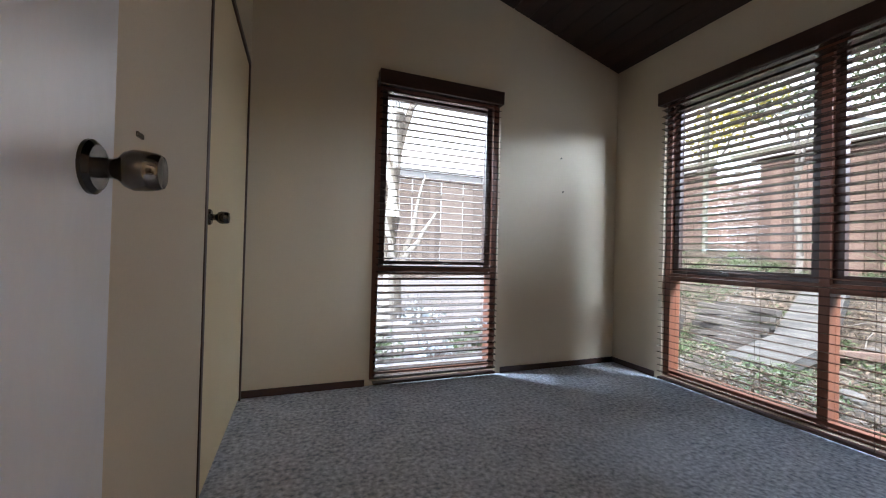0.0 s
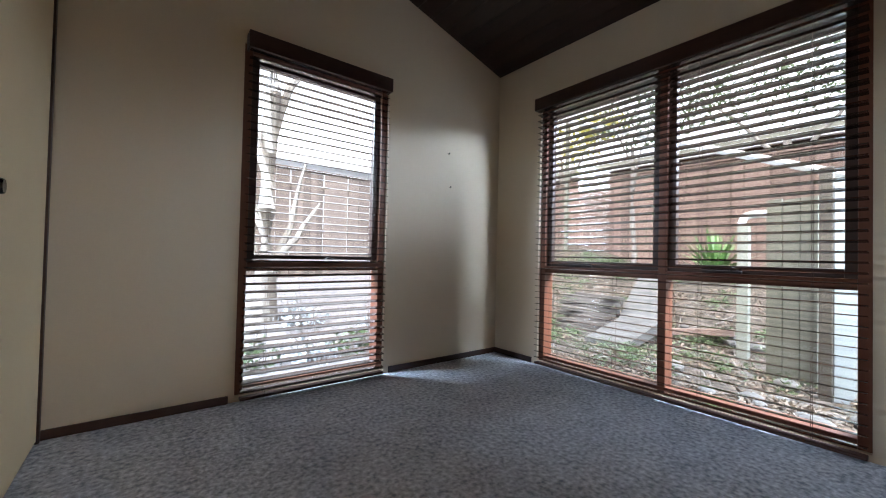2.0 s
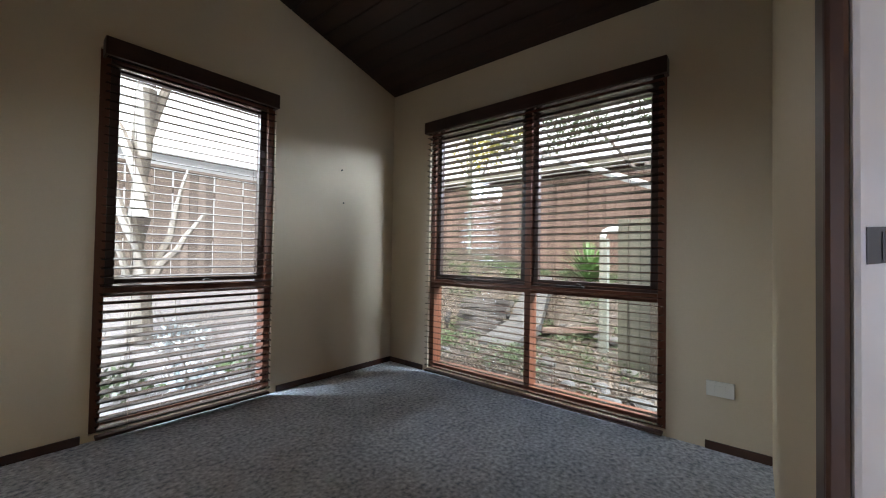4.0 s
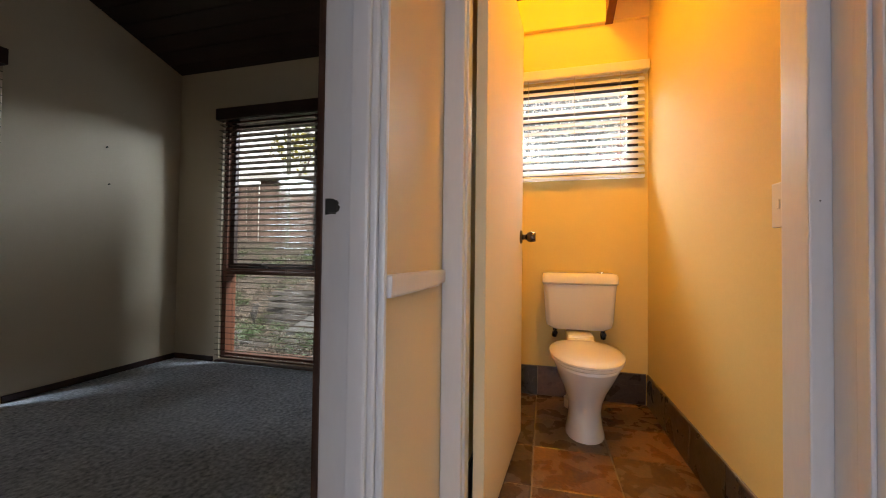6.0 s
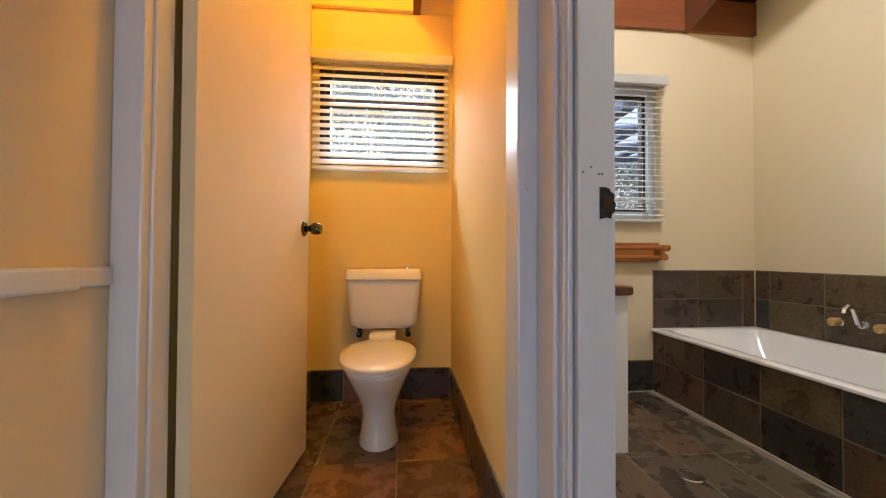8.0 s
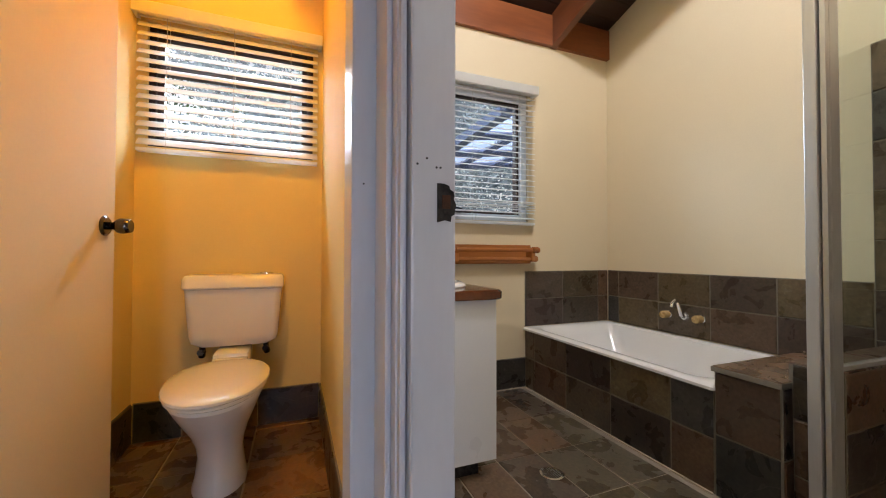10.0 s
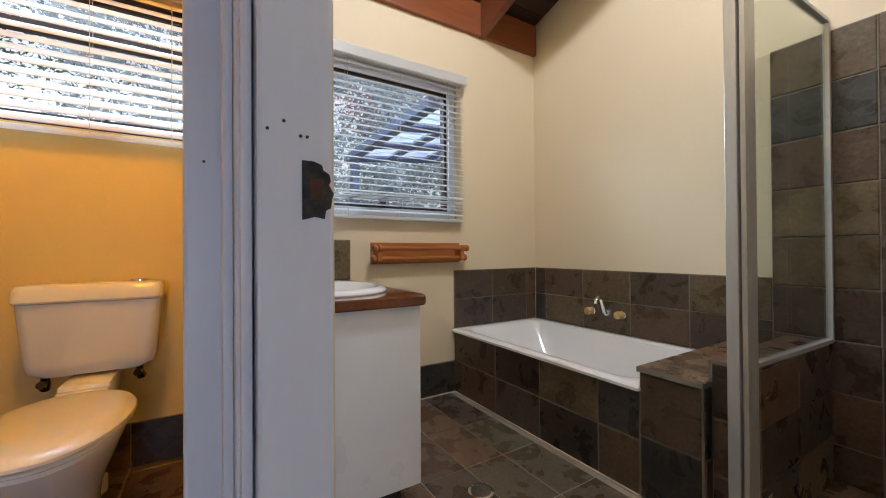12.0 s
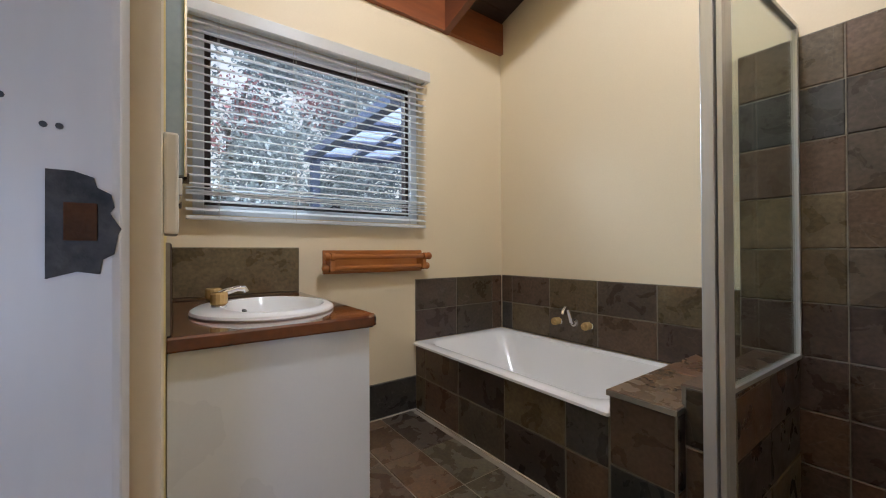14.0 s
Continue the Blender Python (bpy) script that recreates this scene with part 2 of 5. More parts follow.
def tube(bm, pts, r, seg=12, cap=True):
    """A round bar along pts; r is one radius or one for each point."""
    rings = []
    pts = [Vector(p) for p in pts]
    for i, p in enumerate(pts):
        d = (pts[min(i + 1, len(pts) - 1)] - pts[max(i - 1, 0)]).normalized()
        q = d.to_track_quat("Z", "Y")
        rr = r[i] if isinstance(r, (list, tuple)) else r
        rings.append([bm.verts.new(p + q @ Vector((rr * math.cos(2 * math.pi * k / seg), rr * math.sin(2 * math.pi * k / seg), 0))) for k in range(seg)])
    for a, b in zip(rings, rings[1:]):
        for k in range(seg):
            bm.faces.new((a[k], a[(k + 1) % seg], b[(k + 1) % seg], b[k]))
    if cap:
        bm.faces.new(rings[0][::-1])
        bm.faces.new(rings[-1])
    return bm


def loft(bm, loops, cap0=True, cap1=True):
    rings = [[bm.verts.new(p) for p in lp] for lp in loops]
    n = len(rings[0])
    for a, b in zip(rings, rings[1:]):
        for k in range(n):
            bm.faces.new((a[k], a[(k + 1) % n], b[(k + 1) % n], b[k]))
    if cap0:
        bm.faces.new(rings[0][::-1])
    if cap1:
        bm.faces.new(rings[-1])
    return bm


def mesh_of(name, bm, material, smooth=False):
    bmesh.ops.recalc_face_normals(bm, faces=bm.faces)
    me = bpy.data.meshes.new(name)
    bm.to_mesh(me)
    bm.free()
    me.materials.append(material)
    if smooth:
        for p in me.polygons:
            p.use_smooth = True
        me.set_sharp_from_angle(angle=radians(35))
    return me


def thing(name, bm, material, label="", category="", group="", kind="", smooth=False):
    return tagged(new(name, mesh_of(name, bm, material, smooth)), label, category, group, kind)


def base(name, at=(0, 0, 0), label="", category="", group="", kind="", turn=0.0):
    ob = new(name)
    ob.empty_display_size = 0.1
    ob.matrix_world = pose(*at, 0, 0, turn)
    return tagged(ob, label, category, group, kind)


def part(name, bm, material, parent, label="", smooth=False, kind=""):
    ob = new(name, mesh_of(name, bm, material, smooth))
    ob.parent = parent
    return tagged(ob, label, kind=kind)


def piece(name, me, parent, m):
    ob = new(name, me)
    ob.parent = parent
    ob.matrix_basis = m
    return ob


# ---- large structure ----
EAST, NORTH, SOUTH, WEST = 2.46, 2.52, -3.13, -4.0
EAVE, RAKE, HIGH = 2.395, 0.285, 0.17


def ceil_z(x):
    return EAVE + RAKE * (EAST - x)


def raked(bm, x0, x1, y0, y1, z0, z1=None):
    """A block; with no z1 it runs up to the raked ceiling."""
    up = 0.02 if y1 > -0.095 or y0 > -0.15 else HIGH + 0.02
    t0, t1 = (z1, z1) if z1 is not None else (ceil_z(x0) + up, ceil_z(x1) + up)
    v = [bm.verts.new(p) for p in ((x0, y0, z0), (x1, y0, z0), (x1, y1, z0), (x0, y1, z0), (x0, y0, t0), (x1, y0, t1), (x1, y1, t1), (x0, y1, t0))]
    for q in ((3, 2, 1, 0), (4, 5, 6, 7), (0, 1, 5, 4), (1, 2, 6, 5), (2, 3, 7, 6), (3, 0, 4, 7)):
        bm.faces.new([v[i] for i in q])


def wall(name, material, *rows, label="plain painted plaster wall"):
    bm = bmesh.new()
    for r in rows:
        raked(bm, *r)
    return thing(name, bm, material, label, "wall", kind="structure")


DOOR_H = 2.05
NW = (0.45, 1.36, 0.03, 1.98)
DW = (0.345, 2.07, 0.03, 1.98)
WW = (-1.04, -0.29, 1.40, 2.0)
BW = (-2.43, -1.28, 1.11, 1.98)

wall("wall_bedroom_north", BEDPAINT, (WEST, NW[0], NORTH, NORTH + 0.14, -0.1), (NW[1], EAST + 0.14, NORTH, NORTH + 0.14, -0.1),
     (NW[0], NW[1], NORTH, NORTH + 0.14, NW[3]), (NW[0], NW[1], NORTH, NORTH + 0.14, -0.1, NW[2]), label="cream painted bedroom wall with a narrow window")
wall("wall_bedroom_east", BEDPAINT, (EAST, EAST + 0.14, DW[1], NORTH, -0.1), (EAST, EAST + 0.14, -0.09, DW[0], -0.1),
     (EAST, EAST + 0.14, DW[0], DW[1], DW[3]), (EAST, EAST + 0.14, DW[0], DW[1], -0.1, DW[2]), label="cream painted bedroom wall with a wide window")
wall("wall_wc_east", WCPAINT, (EAST, EAST + 0.14, -1.09, WW[0], -0.1), (EAST, EAST + 0.14, WW[1], -0.09, -0.1),
     (EAST, EAST + 0.14, WW[0], WW[1], WW[3]), (EAST, EAST + 0.14, WW[0], WW[1], -0.1, WW[2]), label="cream painted toilet wall below a small window")
wall("wall_bath_east", CREAM, (EAST, EAST + 0.14, SOUTH - 0.14, BW[0], -0.1), (EAST, EAST + 0.14, BW[1], -1.09, -0.1),
     (EAST, EAST + 0.14, BW[0], BW[1], BW[3]), (EAST, EAST + 0.14, BW[0], BW[1], -0.1, BW[2]), label="cream painted bathroom wall with a window")
wall("wall_bedroom_west", BEDPAINT, (-0.43, -0.28, -0.09, 1.505, -0.1), (-0.43, -0.28, 2.50, NORTH, -0.1), (-0.43, -0.28, 1.505, 2.50, 1.93), label="cream painted closet wall")
wall("wall_bedroom_south", CREAM, (WEST, -0.285, -0.20, -0.09, -0.1), (0.580, EAST, -0.20, -0.09, -0.1), (-0.285, 0.580, -0.20, -0.09, DOOR_H + 0.03), label="painted wall between bedroom and hall")
wall("wall_wc_north", WCPAINT, (1.11, EAST, -0.245, -0.20, -0.1), label="painted side wall of the toilet")
wall("wall_wc_front", WCPAINT, (1.02, 1.11, -0.25, -0.20, -0.1), (1.02, 1.11, -1.0895, -0.25, DOOR_H + 0.03), label="painted wall round the toilet doorway")
wall("wall_wc_south", WCPAINT, (1.065, EAST, -1.19, -1.09, -0.1), label="yellow-cream painted side wall of the toilet")
wall("wall_bath_north", CREAM, (0.845, 1.065, -1.19, -1.09, -0.1), (WEST, -0.08, -1.19, -1.09, -0.1), (-0.08, 0.845, -1.19, -1.09, DOOR_H + 0.03), label="painted wall between hall and bathroom")
wall("wall_south", CREAM, (WEST, EAST + 0.14, SOUTH - 0.14, SOUTH, -0.1), label="plain cream painted bathroom wall above slate tiles")
wall("wall_bath_west", CREAM, (-0.14, -0.02, SOUTH, -1.19, -0.1), label="plain cream bathroom wall")
wall("wall_west", CREAM, (WEST - 0.14, WEST, SOUTH - 0.14, NORTH + 0.14, -0.1), label="plain cream hall wall")


def rake_slab(name, y0, y1, lift, x0, x1, label):
    """A sheet under the roof with narrow boards below it; the boards run along y."""
    bm = bmesh.new()

    def slab(a, b, low, high):
        v = [bm.verts.new((x, y, ceil_z(x) + lift + dz)) for dz in (low, high) for x, y in ((a, y0), (b, y0), (b, y1), (a, y1))]
        for q in ((3, 2, 1, 0), (4, 5, 6, 7), (0, 1, 5, 4), (1, 2, 6, 5), (2, 3, 7, 6), (3, 0, 4, 7)):
            bm.faces.new([v[i] for i in q])

    slab(x0, x1, 0.012, 0.1)
    k = x0
    while k < x1 - 0.01:
        slab(k + 0.003, min(k + 0.127, x1), 0.0, 0.011)
        k += 0.13
    return thing(name, bm, CEIL, label, "ceiling", kind="structure")


rake_slab("ceiling_bedroom", -0.10, NORTH + 0.14, 0.0, WEST - 0.14, EAST + 0.14, "dark stained timber board raked ceiling")
rake_slab("ceiling_wet_rooms", SOUTH - 0.14, -0.10, HIGH, WEST - 0.14, EAST + 0.14, "brown timber board raked ceiling over rafters")


def rafter(y0, y1, x0):
    bm = bmesh.new()
    v = [bm.verts.new((x, y, ceil_z(x) + HIGH - d)) for d in (0.225, 0.0) for x, y in ((x0, y0), (EAST, y0), (EAST, y1), (x0, y1))]
    for q in ((3, 2, 1, 0), (4, 5, 6, 7), (0, 1, 5, 4), (1, 2, 6, 5), (2, 3, 7, 6), (3, 0, 4, 7)):
        bm.faces.new([v[i] for i in q])
    return bm


for y0, y1, x0 in ((-0.89, -0.845, 1.11), (-2.66, -2.615, -0.02)):
    thing("rafter", rafter(y0, y1, x0), REDWOODX, "exposed red-brown timber rafter under the raked ceiling", "beam", group="exposed rafters", kind="structure")
for y0, y1 in ((-0.845, -0.245), (-1.09, -0.89), (-2.615, -1.19), (SOUTH, -2.66)):
    wet = y0 < -1.1
    thing("wall_plate", boxes((EAST - 0.03, EAST, y0, y1, 2.345, 2.56)), REDWOOD if wet else WCPAINT, ("red-brown timber" if wet else "cream painted timber") + " board along the top of the wall", "beam", group="wall plates", kind="structure")

thing("floor_bedroom", boxes((-0.43, EAST, -0.14, NORTH, -0.12, 0.0)), CARPET, "blue-grey cut pile carpet floor", "floor", kind="structure")
thing("floor_hall", boxes((WEST, 1.065, -1.14, -0.14, -0.12, -0.002)), CARPET, "blue-grey carpet hall floor", "floor", kind="structure")
thing("floor_wc", boxes((1.065, EAST, -1.09, -0.2, -0.12, -0.0025)), FLOORGROUT, "brown slate tiled toilet floor", "floor", kind="structure")
thing("floor_bath", boxes((-0.14, EAST, SOUTH, -1.14, -0.12, -0.0025)), FLOORGROUT, "dark slate tiled bathroom floor", "floor", kind="structure")

# ---- windows, blinds, doors ----


def slat_mesh(name, length, width, material, tilt):
    """One venetian slat along x with a slight crown."""
    bm = bmesh.new()
    c, s = math.cos(tilt), math.sin(tilt)
    loops = []
    for x in (-length / 2, length / 2):
        pr = [(-width / 2, 0), (0, 0.0025), (width / 2, 0), (width / 2, -0.0036), (0, -0.0003), (-width / 2, -0.0036)]
        loops.append([(x, u * c - w * s, u * s + w * c) for u, w in pr])
    loft(bm, loops)
    return mesh_of(name, bm, material)


def window(name, at, turn, w, z0, z1, mat, label, mullions=(), transom=None, depth=0.10, fr=0.045, sash=True, s=0.042):
    """A timber window in a wall whose inner face is local y = 0, running along local x from 0 to w; outside is +y."""
    ob = base(name, at, label, "window", kind="structure", turn=turn)
    rows = [(0, fr, 0.02, 0.02 + depth, z0, z1), (w - fr, w, 0.02, 0.02 + depth, z0, z1), (fr, w - fr, 0.02, 0.02 + depth, z0, z0 + fr), (fr, w - fr, 0.02, 0.02 + depth, z1 - fr, z1)]
    for m in mullions:
        rows.append((m - fr / 2, m + fr / 2, 0.02, 0.02 + depth, z0 + fr, z1 - fr))
    for r in rows:
        part("frame", boxes(r, bevel=0.004), mat, ob)
    xs = [fr] + [q for m in mullions for q in (m - fr / 2, m + fr / 2)] + [w - fr]
    for x0, x1 in zip(xs[::2], xs[1::2]):
        if transom:
            part("transom", boxes((x0, x1, 0.02, 0.02 + depth, transom - 0.03, transom + 0.02), bevel=0.004), mat, ob)
            part("pane", boxes((x0, x1, 0.075, 0.080, z0 + fr, transom - 0.03)), GLASS, ob, "clear glass").visible_shadow = False
        zz = transom + 0.02 if transom else z0 + fr
        if sash:
            for r in ((x0, x0 + s, zz, z1 - fr), (x1 - s, x1, zz, z1 - fr), (x0 + s, x1 - s, zz, zz + s), (x0 + s, x1 - s, z1 - fr - s, z1 - fr)):
                part("sash", boxes((r[0], r[1], 0.045, 0.085, r[2], r[3]), bevel=0.003), SASH, ob)
            part("pane", boxes((x0 + s, x1 - s, 0.062, 0.067, zz + s, z1 - fr - s)), GLASS, ob, "clear glass").visible_shadow = False
            xm = (x0 + x1) / 2 - (0.1 if mullions else 0.0)
            wb = bmesh.new()
            box(wb, xm - 0.10, xm + 0.08, 0.010, 0.03, zz + 0.002, zz + 0.016, 0.003)
            tube(wb, [(xm + 0.03, 0.018, zz + 0.015), (xm + 0.045, 0.0, zz + 0.03), (xm + 0.075, -0.018, zz + 0.022)], 0.006, 8)
            part("winder", wb, BLACK, ob, "black window winder")
        else:
            part("pane", boxes((x0, x1, 0.062, 0.067, zz, z1 - fr)), GLASS, ob, "clear glass").visible_shadow = False
    return ob


SASH = nmat("dark_sash", (0.018, 0.010, 0.008, 1), (0.05, 0.022, 0.015, 1), 0.4, 5, 60, 0.2)
WINWOOD = nmat("window_timber", (0.085, 0.026, 0.013, 1), (0.17, 0.058, 0.028, 1), 0.4, 5, 60, 0.25, stretch=(1, 1, 0.15))


def blind(name, at, turn, w, z0, z1, n, smat, rmat, cmat, label, tilt, width=0.05, pelmet=0.09, deep=0.075, cords=(0.12, 0.5, 0.88), wand=None, stack=0, extra=(), over=0.02, over_l=None, ret=0.052):
    """A venetian blind on the wall's inner face: pelmet, slats, bottom rail, ladder cords. The room is -y."""
    ob = base(name, at, label, "blind", turn=turn)
    ol = over if over_l is None else over_l
    part("pelmet", boxes((-ol, w + over, -deep, -0.052, z1 - pelmet, z1), (-min(ol, ret), 0.0, -0.052, 0.0, z1 - pelmet, z1), (w, w + over, -0.052, 0.0, z1 - pelmet, z1), bevel=0.002), rmat, ob)
    part("head_rail", boxes((0.01, w - 0.01, -0.05, -0.01, z1 - 0.05, z1 - 0.01), bevel=0.003), rmat, ob)
    part("bottom_rail", boxes((0, w, -0.054, -0.010, z0, z0 + 0.016), bevel=0.004), rmat, ob)
    me = slat_mesh("slat", w, width, smat, tilt)
    top = z1 - pelmet + 0.02
    lift = z0 + 0.02 + stack * 0.007
    for k in range(stack):
        piece("slat", me, ob, pose(w / 2, -0.032, z0 + 0.022 + k * 0.007, random.uniform(-2, 2) - math.degrees(tilt) * 0.7))
    for k in range(n):
        f = (k + 0.7) / n
        piece("slat", me, ob, pose(w / 2 + random.uniform(-0.001, 0.001), -0.032, lift + f * (top - lift), random.uniform(-1.5, 1.5), random.uniform(-0.06, 0.06)))
    for z in extra:
        piece("slat", me, ob, pose(w / 2, -0.036, z0 + z, random.uniform(-14, -6), random.uniform(-0.5, 0.5)))
    for c in cords:
        for dy in (-0.056, -0.008):
            part("cord", tube(bmesh.new(), [(c * w, dy, z0 + 0.01), (c * w, dy, z1 - 0.04)], 0.0011, 6), cmat, ob)
    if wand:
        part("wand", tube(bmesh.new(), [(wand[0], -0.085, wand[1]), (wand[0] + 0.005, -0.085, z1 - pelmet)], 0.004, 8), cmat, ob)
    return ob


# local x of a window in the east wall runs south to north only when turned by -90 degrees
window("window_1", (NW[0], NORTH, 0), 0, NW[1] - NW[0], NW[2], NW[3], WINWOOD, "narrow dark timber awning window reaching the floor", (), 0.74)
window("window_2", (EAST, DW[1], 0), -90, DW[1] - DW[0], DW[2], DW[3], WINWOOD, "wide two-bay dark timber window reaching the floor", (DW[1] - 1.181,), 0.74)
window("window_3", (EAST, WW[1], 0), -90, WW[1] - WW[0], WW[2], WW[3], SASH, "small dark framed awning window", (), fr=0.028, s=0.03)
w3 = bpy.data.objects["window_3"]
part("transom", boxes((0.045, WW[1] - WW[0] - 0.045, 0.035, 0.09, 1.775, 1.815), bevel=0.004), SASH, w3)
window("window_4", (EAST, BW[1], 0), -90, BW[1] - BW[0], BW[2], BW[3], WHITE, "white framed awning window with a dark sash", (), fr=0.045, s=0.026)

blind("venetian_blind", (0.470, NORTH, 0), 0, 0.864, 0.015, 2.017, 43, BLINDDARK, DARKWOODH, DARKCORD, "dark timber venetian blind, lowered with open slats, on the narrow window", radians(10), cords=(0.14, 0.86), over=0.012)
blind("venetian_blind", (EAST, 2.055, 0), -90, 1.70, 0.015, 2.043, 43, BLINDDARK, DARKWOODH, DARKCORD, "wide dark timber venetian blind, lowered with open slats", radians(-8), cords=(0.1, 0.36, 0.64, 0.9))
blind("venetian_blind", (EAST, -0.262, 0), -90, 0.80, 1.365, 2.06, 15, BLINDWHITE, BLINDWHITE, CORD, "white venetian blind, lowered with open slats, above the toilet", radians(44), cords=(0.15, 0.5, 0.83), pelmet=0.055)
blind("venetian_blind", (EAST, -1.255, 0), -90, 1.195, 1.085, 2.015, 24, BLINDWHITE, BLINDWHITE, CORD, "white venetian blind with its lowest slats bunched, above the vanity", radians(15), cords=(0.1, 0.37, 0.63, 0.9), pelmet=0.055, extra=(0.125, 0.14, 0.105))


def knob(parent, at, axis, mat=BRASS, s=1.0):
    """A round door knob with rose; axis is the unit direction it stands out in."""
    a, d = Vector(at), Vector(axis)
    rose = part("knob_rose", tube(bmesh.new(), [a, a + d * 0.004, a + d * 0.009], [0.033 * s, 0.033 * s, 0.027 * s], 24), mat, parent, "metal rose", True)
    prof = [(0.006, 0.013), (0.022, 0.012), (0.029, 0.015), (0.035, 0.022), (0.044, 0.0255), (0.058, 0.0248), (0.069, 0.0228), (0.073, 0.0205), (0.0725, 0.0165), (0.069, 0.0135), (0.069, 0.002)]
    k = part("knob", tube(bmesh.new(), [a + d * (h * s) for h, r in prof], [r * s for h, r in prof], 24), mat, rose, "round metal knob", True)
    return k


def door(name, hinge, turn, w, h, label, mat=DOORP, knobs=(1, -1), kz=0.985):
    """A flush leaf from its hinge along local x, thickness along local y."""
    ob = base(name, hinge, label, "door", kind="structure", turn=turn)
    part("leaf", boxes((0.002, w, -0.0175, 0.0175, 0.012, h), bevel=0.0015), mat, ob)
    for s in knobs:
        knob(ob, (w - 0.06, 0.0175 * s, kz), (0, s, 0))
    part("latch_plate", boxes((w - 0.001, w + 0.0015, -0.011, 0.011, kz - 0.03, kz + 0.03)), BRASS, ob, "metal latch plate")
    for z in (0.07, 1.86):
        part("hinge", tube(boxes((0.0, 0.003, -0.017, 0.017, z - 0.04, z + 0.04)), [(-0.003, 0.02, z - 0.045), (-0.003, 0.02, z + 0.045)], 0.006, 8), WHITE, ob, "painted hinge")
    return ob


door("door_1", (-0.245, -0.105, 0), 90, 0.82, 2.03, "white painted flush door standing open into the bedroom", mat=WHITE, knobs=(-1, 1), kz=0.955)
door("door_2", (1.090, -0.296, 0), -4.7, 0.797, 2.03, "cream painted flush door standing open into the toilet", knobs=(-1, 1), kz=0.975)


def trim(name, mat, label, *rows, bevel=0.004):
    ob = base(name, (0, 0, 0), label, "trim", kind="structure")
    for r in rows:
        part("board", boxes(r, bevel=bevel), mat, ob)
    return ob


# bedroom door frame: white lining and hall architrave, dark timber on the bedroom side
trim("door_frame_1", WHITE, "white painted door lining with a stepped architrave",
     (0.550, 0.580, -0.20, -0.09, 0, DOOR_H), (-0.285, -0.262, -0.20, -0.09, 0, DOOR_H), (-0.285, 0.580, -0.20, -0.09, DOOR_H, DOOR_H + 0.03),
     (0.538, 0.550, -0.188, -0.150, 0, DOOR_H), (0.556, 0.570, -0.214, -0.20, 0, DOOR_H + 0.06),
     (-0.34, -0.275, -0.216, -0.20, 0, DOOR_H + 0.06), (-0.275, 0.556, -0.214, -0.20, DOOR_H + 0.01, DOOR_H + 0.06), bevel=0.005)
trim("door_trim", DARKWOOD, "dark stained timber door architrave", (0.553, 0.615, -0.09, -0.074, 0, DOOR_H + 0.05), (-0.285, 0.553, -0.09, -0.074, DOOR_H, DOOR_H + 0.05))
trim("door_frame_2", WHITE, "white painted toilet door lining and architrave",
     (1.02, 1.085, -0.268, -0.25, 0, DOOR_H), (1.02, 1.11, -1.041, -0.25, DOOR_H, DOOR_H + 0.03),
     (0.992, 1.02, -0.262, -0.2005, 0, DOOR_H + 0.05), (1.02, 1.030, -0.258, -0.2455, 0, DOOR_H + 0.05), (0.935, 1.035, -1.0895, -1.041, 0, DOOR_H + 0.05), (0.992, 1.02, -1.041, -0.262, DOOR_H + 0.01, DOOR_H + 0.05), bevel=0.005)
trim("door_frame_3", WHITE, "white painted bathroom door lining and stepped architrave",
     (0.786, 0.845, -1.173, -1.104, 0, DOOR_H), (-0.08, -0.055, -1.184, -1.088, 0, DOOR_H), (-0.055, 0.786, -1.184, -1.088, DOOR_H, DOOR_H + 0.03),
     (0.812, 0.845, -1.104, -1.088, 0, DOOR_H), (0.800, 0.828, -1.102, -1.0915, 0, DOOR_H), (0.833, 0.868, -1.088, -1.078, 0, DOOR_H + 0.07), (0.868, 0.934, -1.088, -1.082, 0, DOOR_H + 0.07), bevel=0.004)

# skirting
trim("baseboard_bedroom", DARKWOODH, "dark stained timber skirting",
     (-0.29, 0.42, NORTH - 0.012, NORTH, 0, 0.042), (1.40, EAST - 0.012, NORTH - 0.012, NORTH, 0, 0.042), (EAST - 0.012, EAST, 2.12, NORTH, 0, 0.042), (EAST - 0.012, EAST, -0.09, 0.17, 0, 0.042), bevel=0.003)

# closet
trim("closet_frame", DARKWOOD, "dark stained timber closet frame", (-0.31, -0.276, 1.505, 1.535, 0, 1.93), (-0.31, -0.276, 2.475, 2.505, 0, 1.93), (-0.31, -0.276, 1.535, 2.475, 1.90, 1.93))
cd = base("closet_door", (-0.302, 1.54, 0), "cream painted flush closet door with a metal knob", "door", kind="structure")
part("leaf", boxes((0, 0.018, 0.0, 0.932, 0.015, 1.895), bevel=0.002), DOORP, cd)
knob(cd, (0.018, 0.045, 0.965), (1, 0, 0), s=0.85)
part("catch", boxes((0.016, 0.026, -0.60, -0.57, 1.065, 1.075), bevel=0.002), BRASS, cd, "small metal catch")

# chair rail on the hall's return wall
thing("chair_rail", boxes((0.571, 0.90, -0.222, -0.20, 0.797, 0.840), (0.90, 0.991, -0.213, -0.20, 0.800, 0.838), bevel=0.006), WHITE, "white painted timber chair rail on the hall wall", "rail", kind="structure")


RUST = nmat("rust", (0.03, 0.014, 0.008, 1), (0.11, 0.045, 0.02, 1), 0.9, 60, 200, 0.4)


def strike(name, bm, hole, label):
    ob = thing(name, bm, BLACK if "recessed" in label else DARKMETAL, label, "strike plate")
    part("latch_hole", hole, BLACK if "recessed" in label else RUST, ob, "rusty latch hole")
    return ob


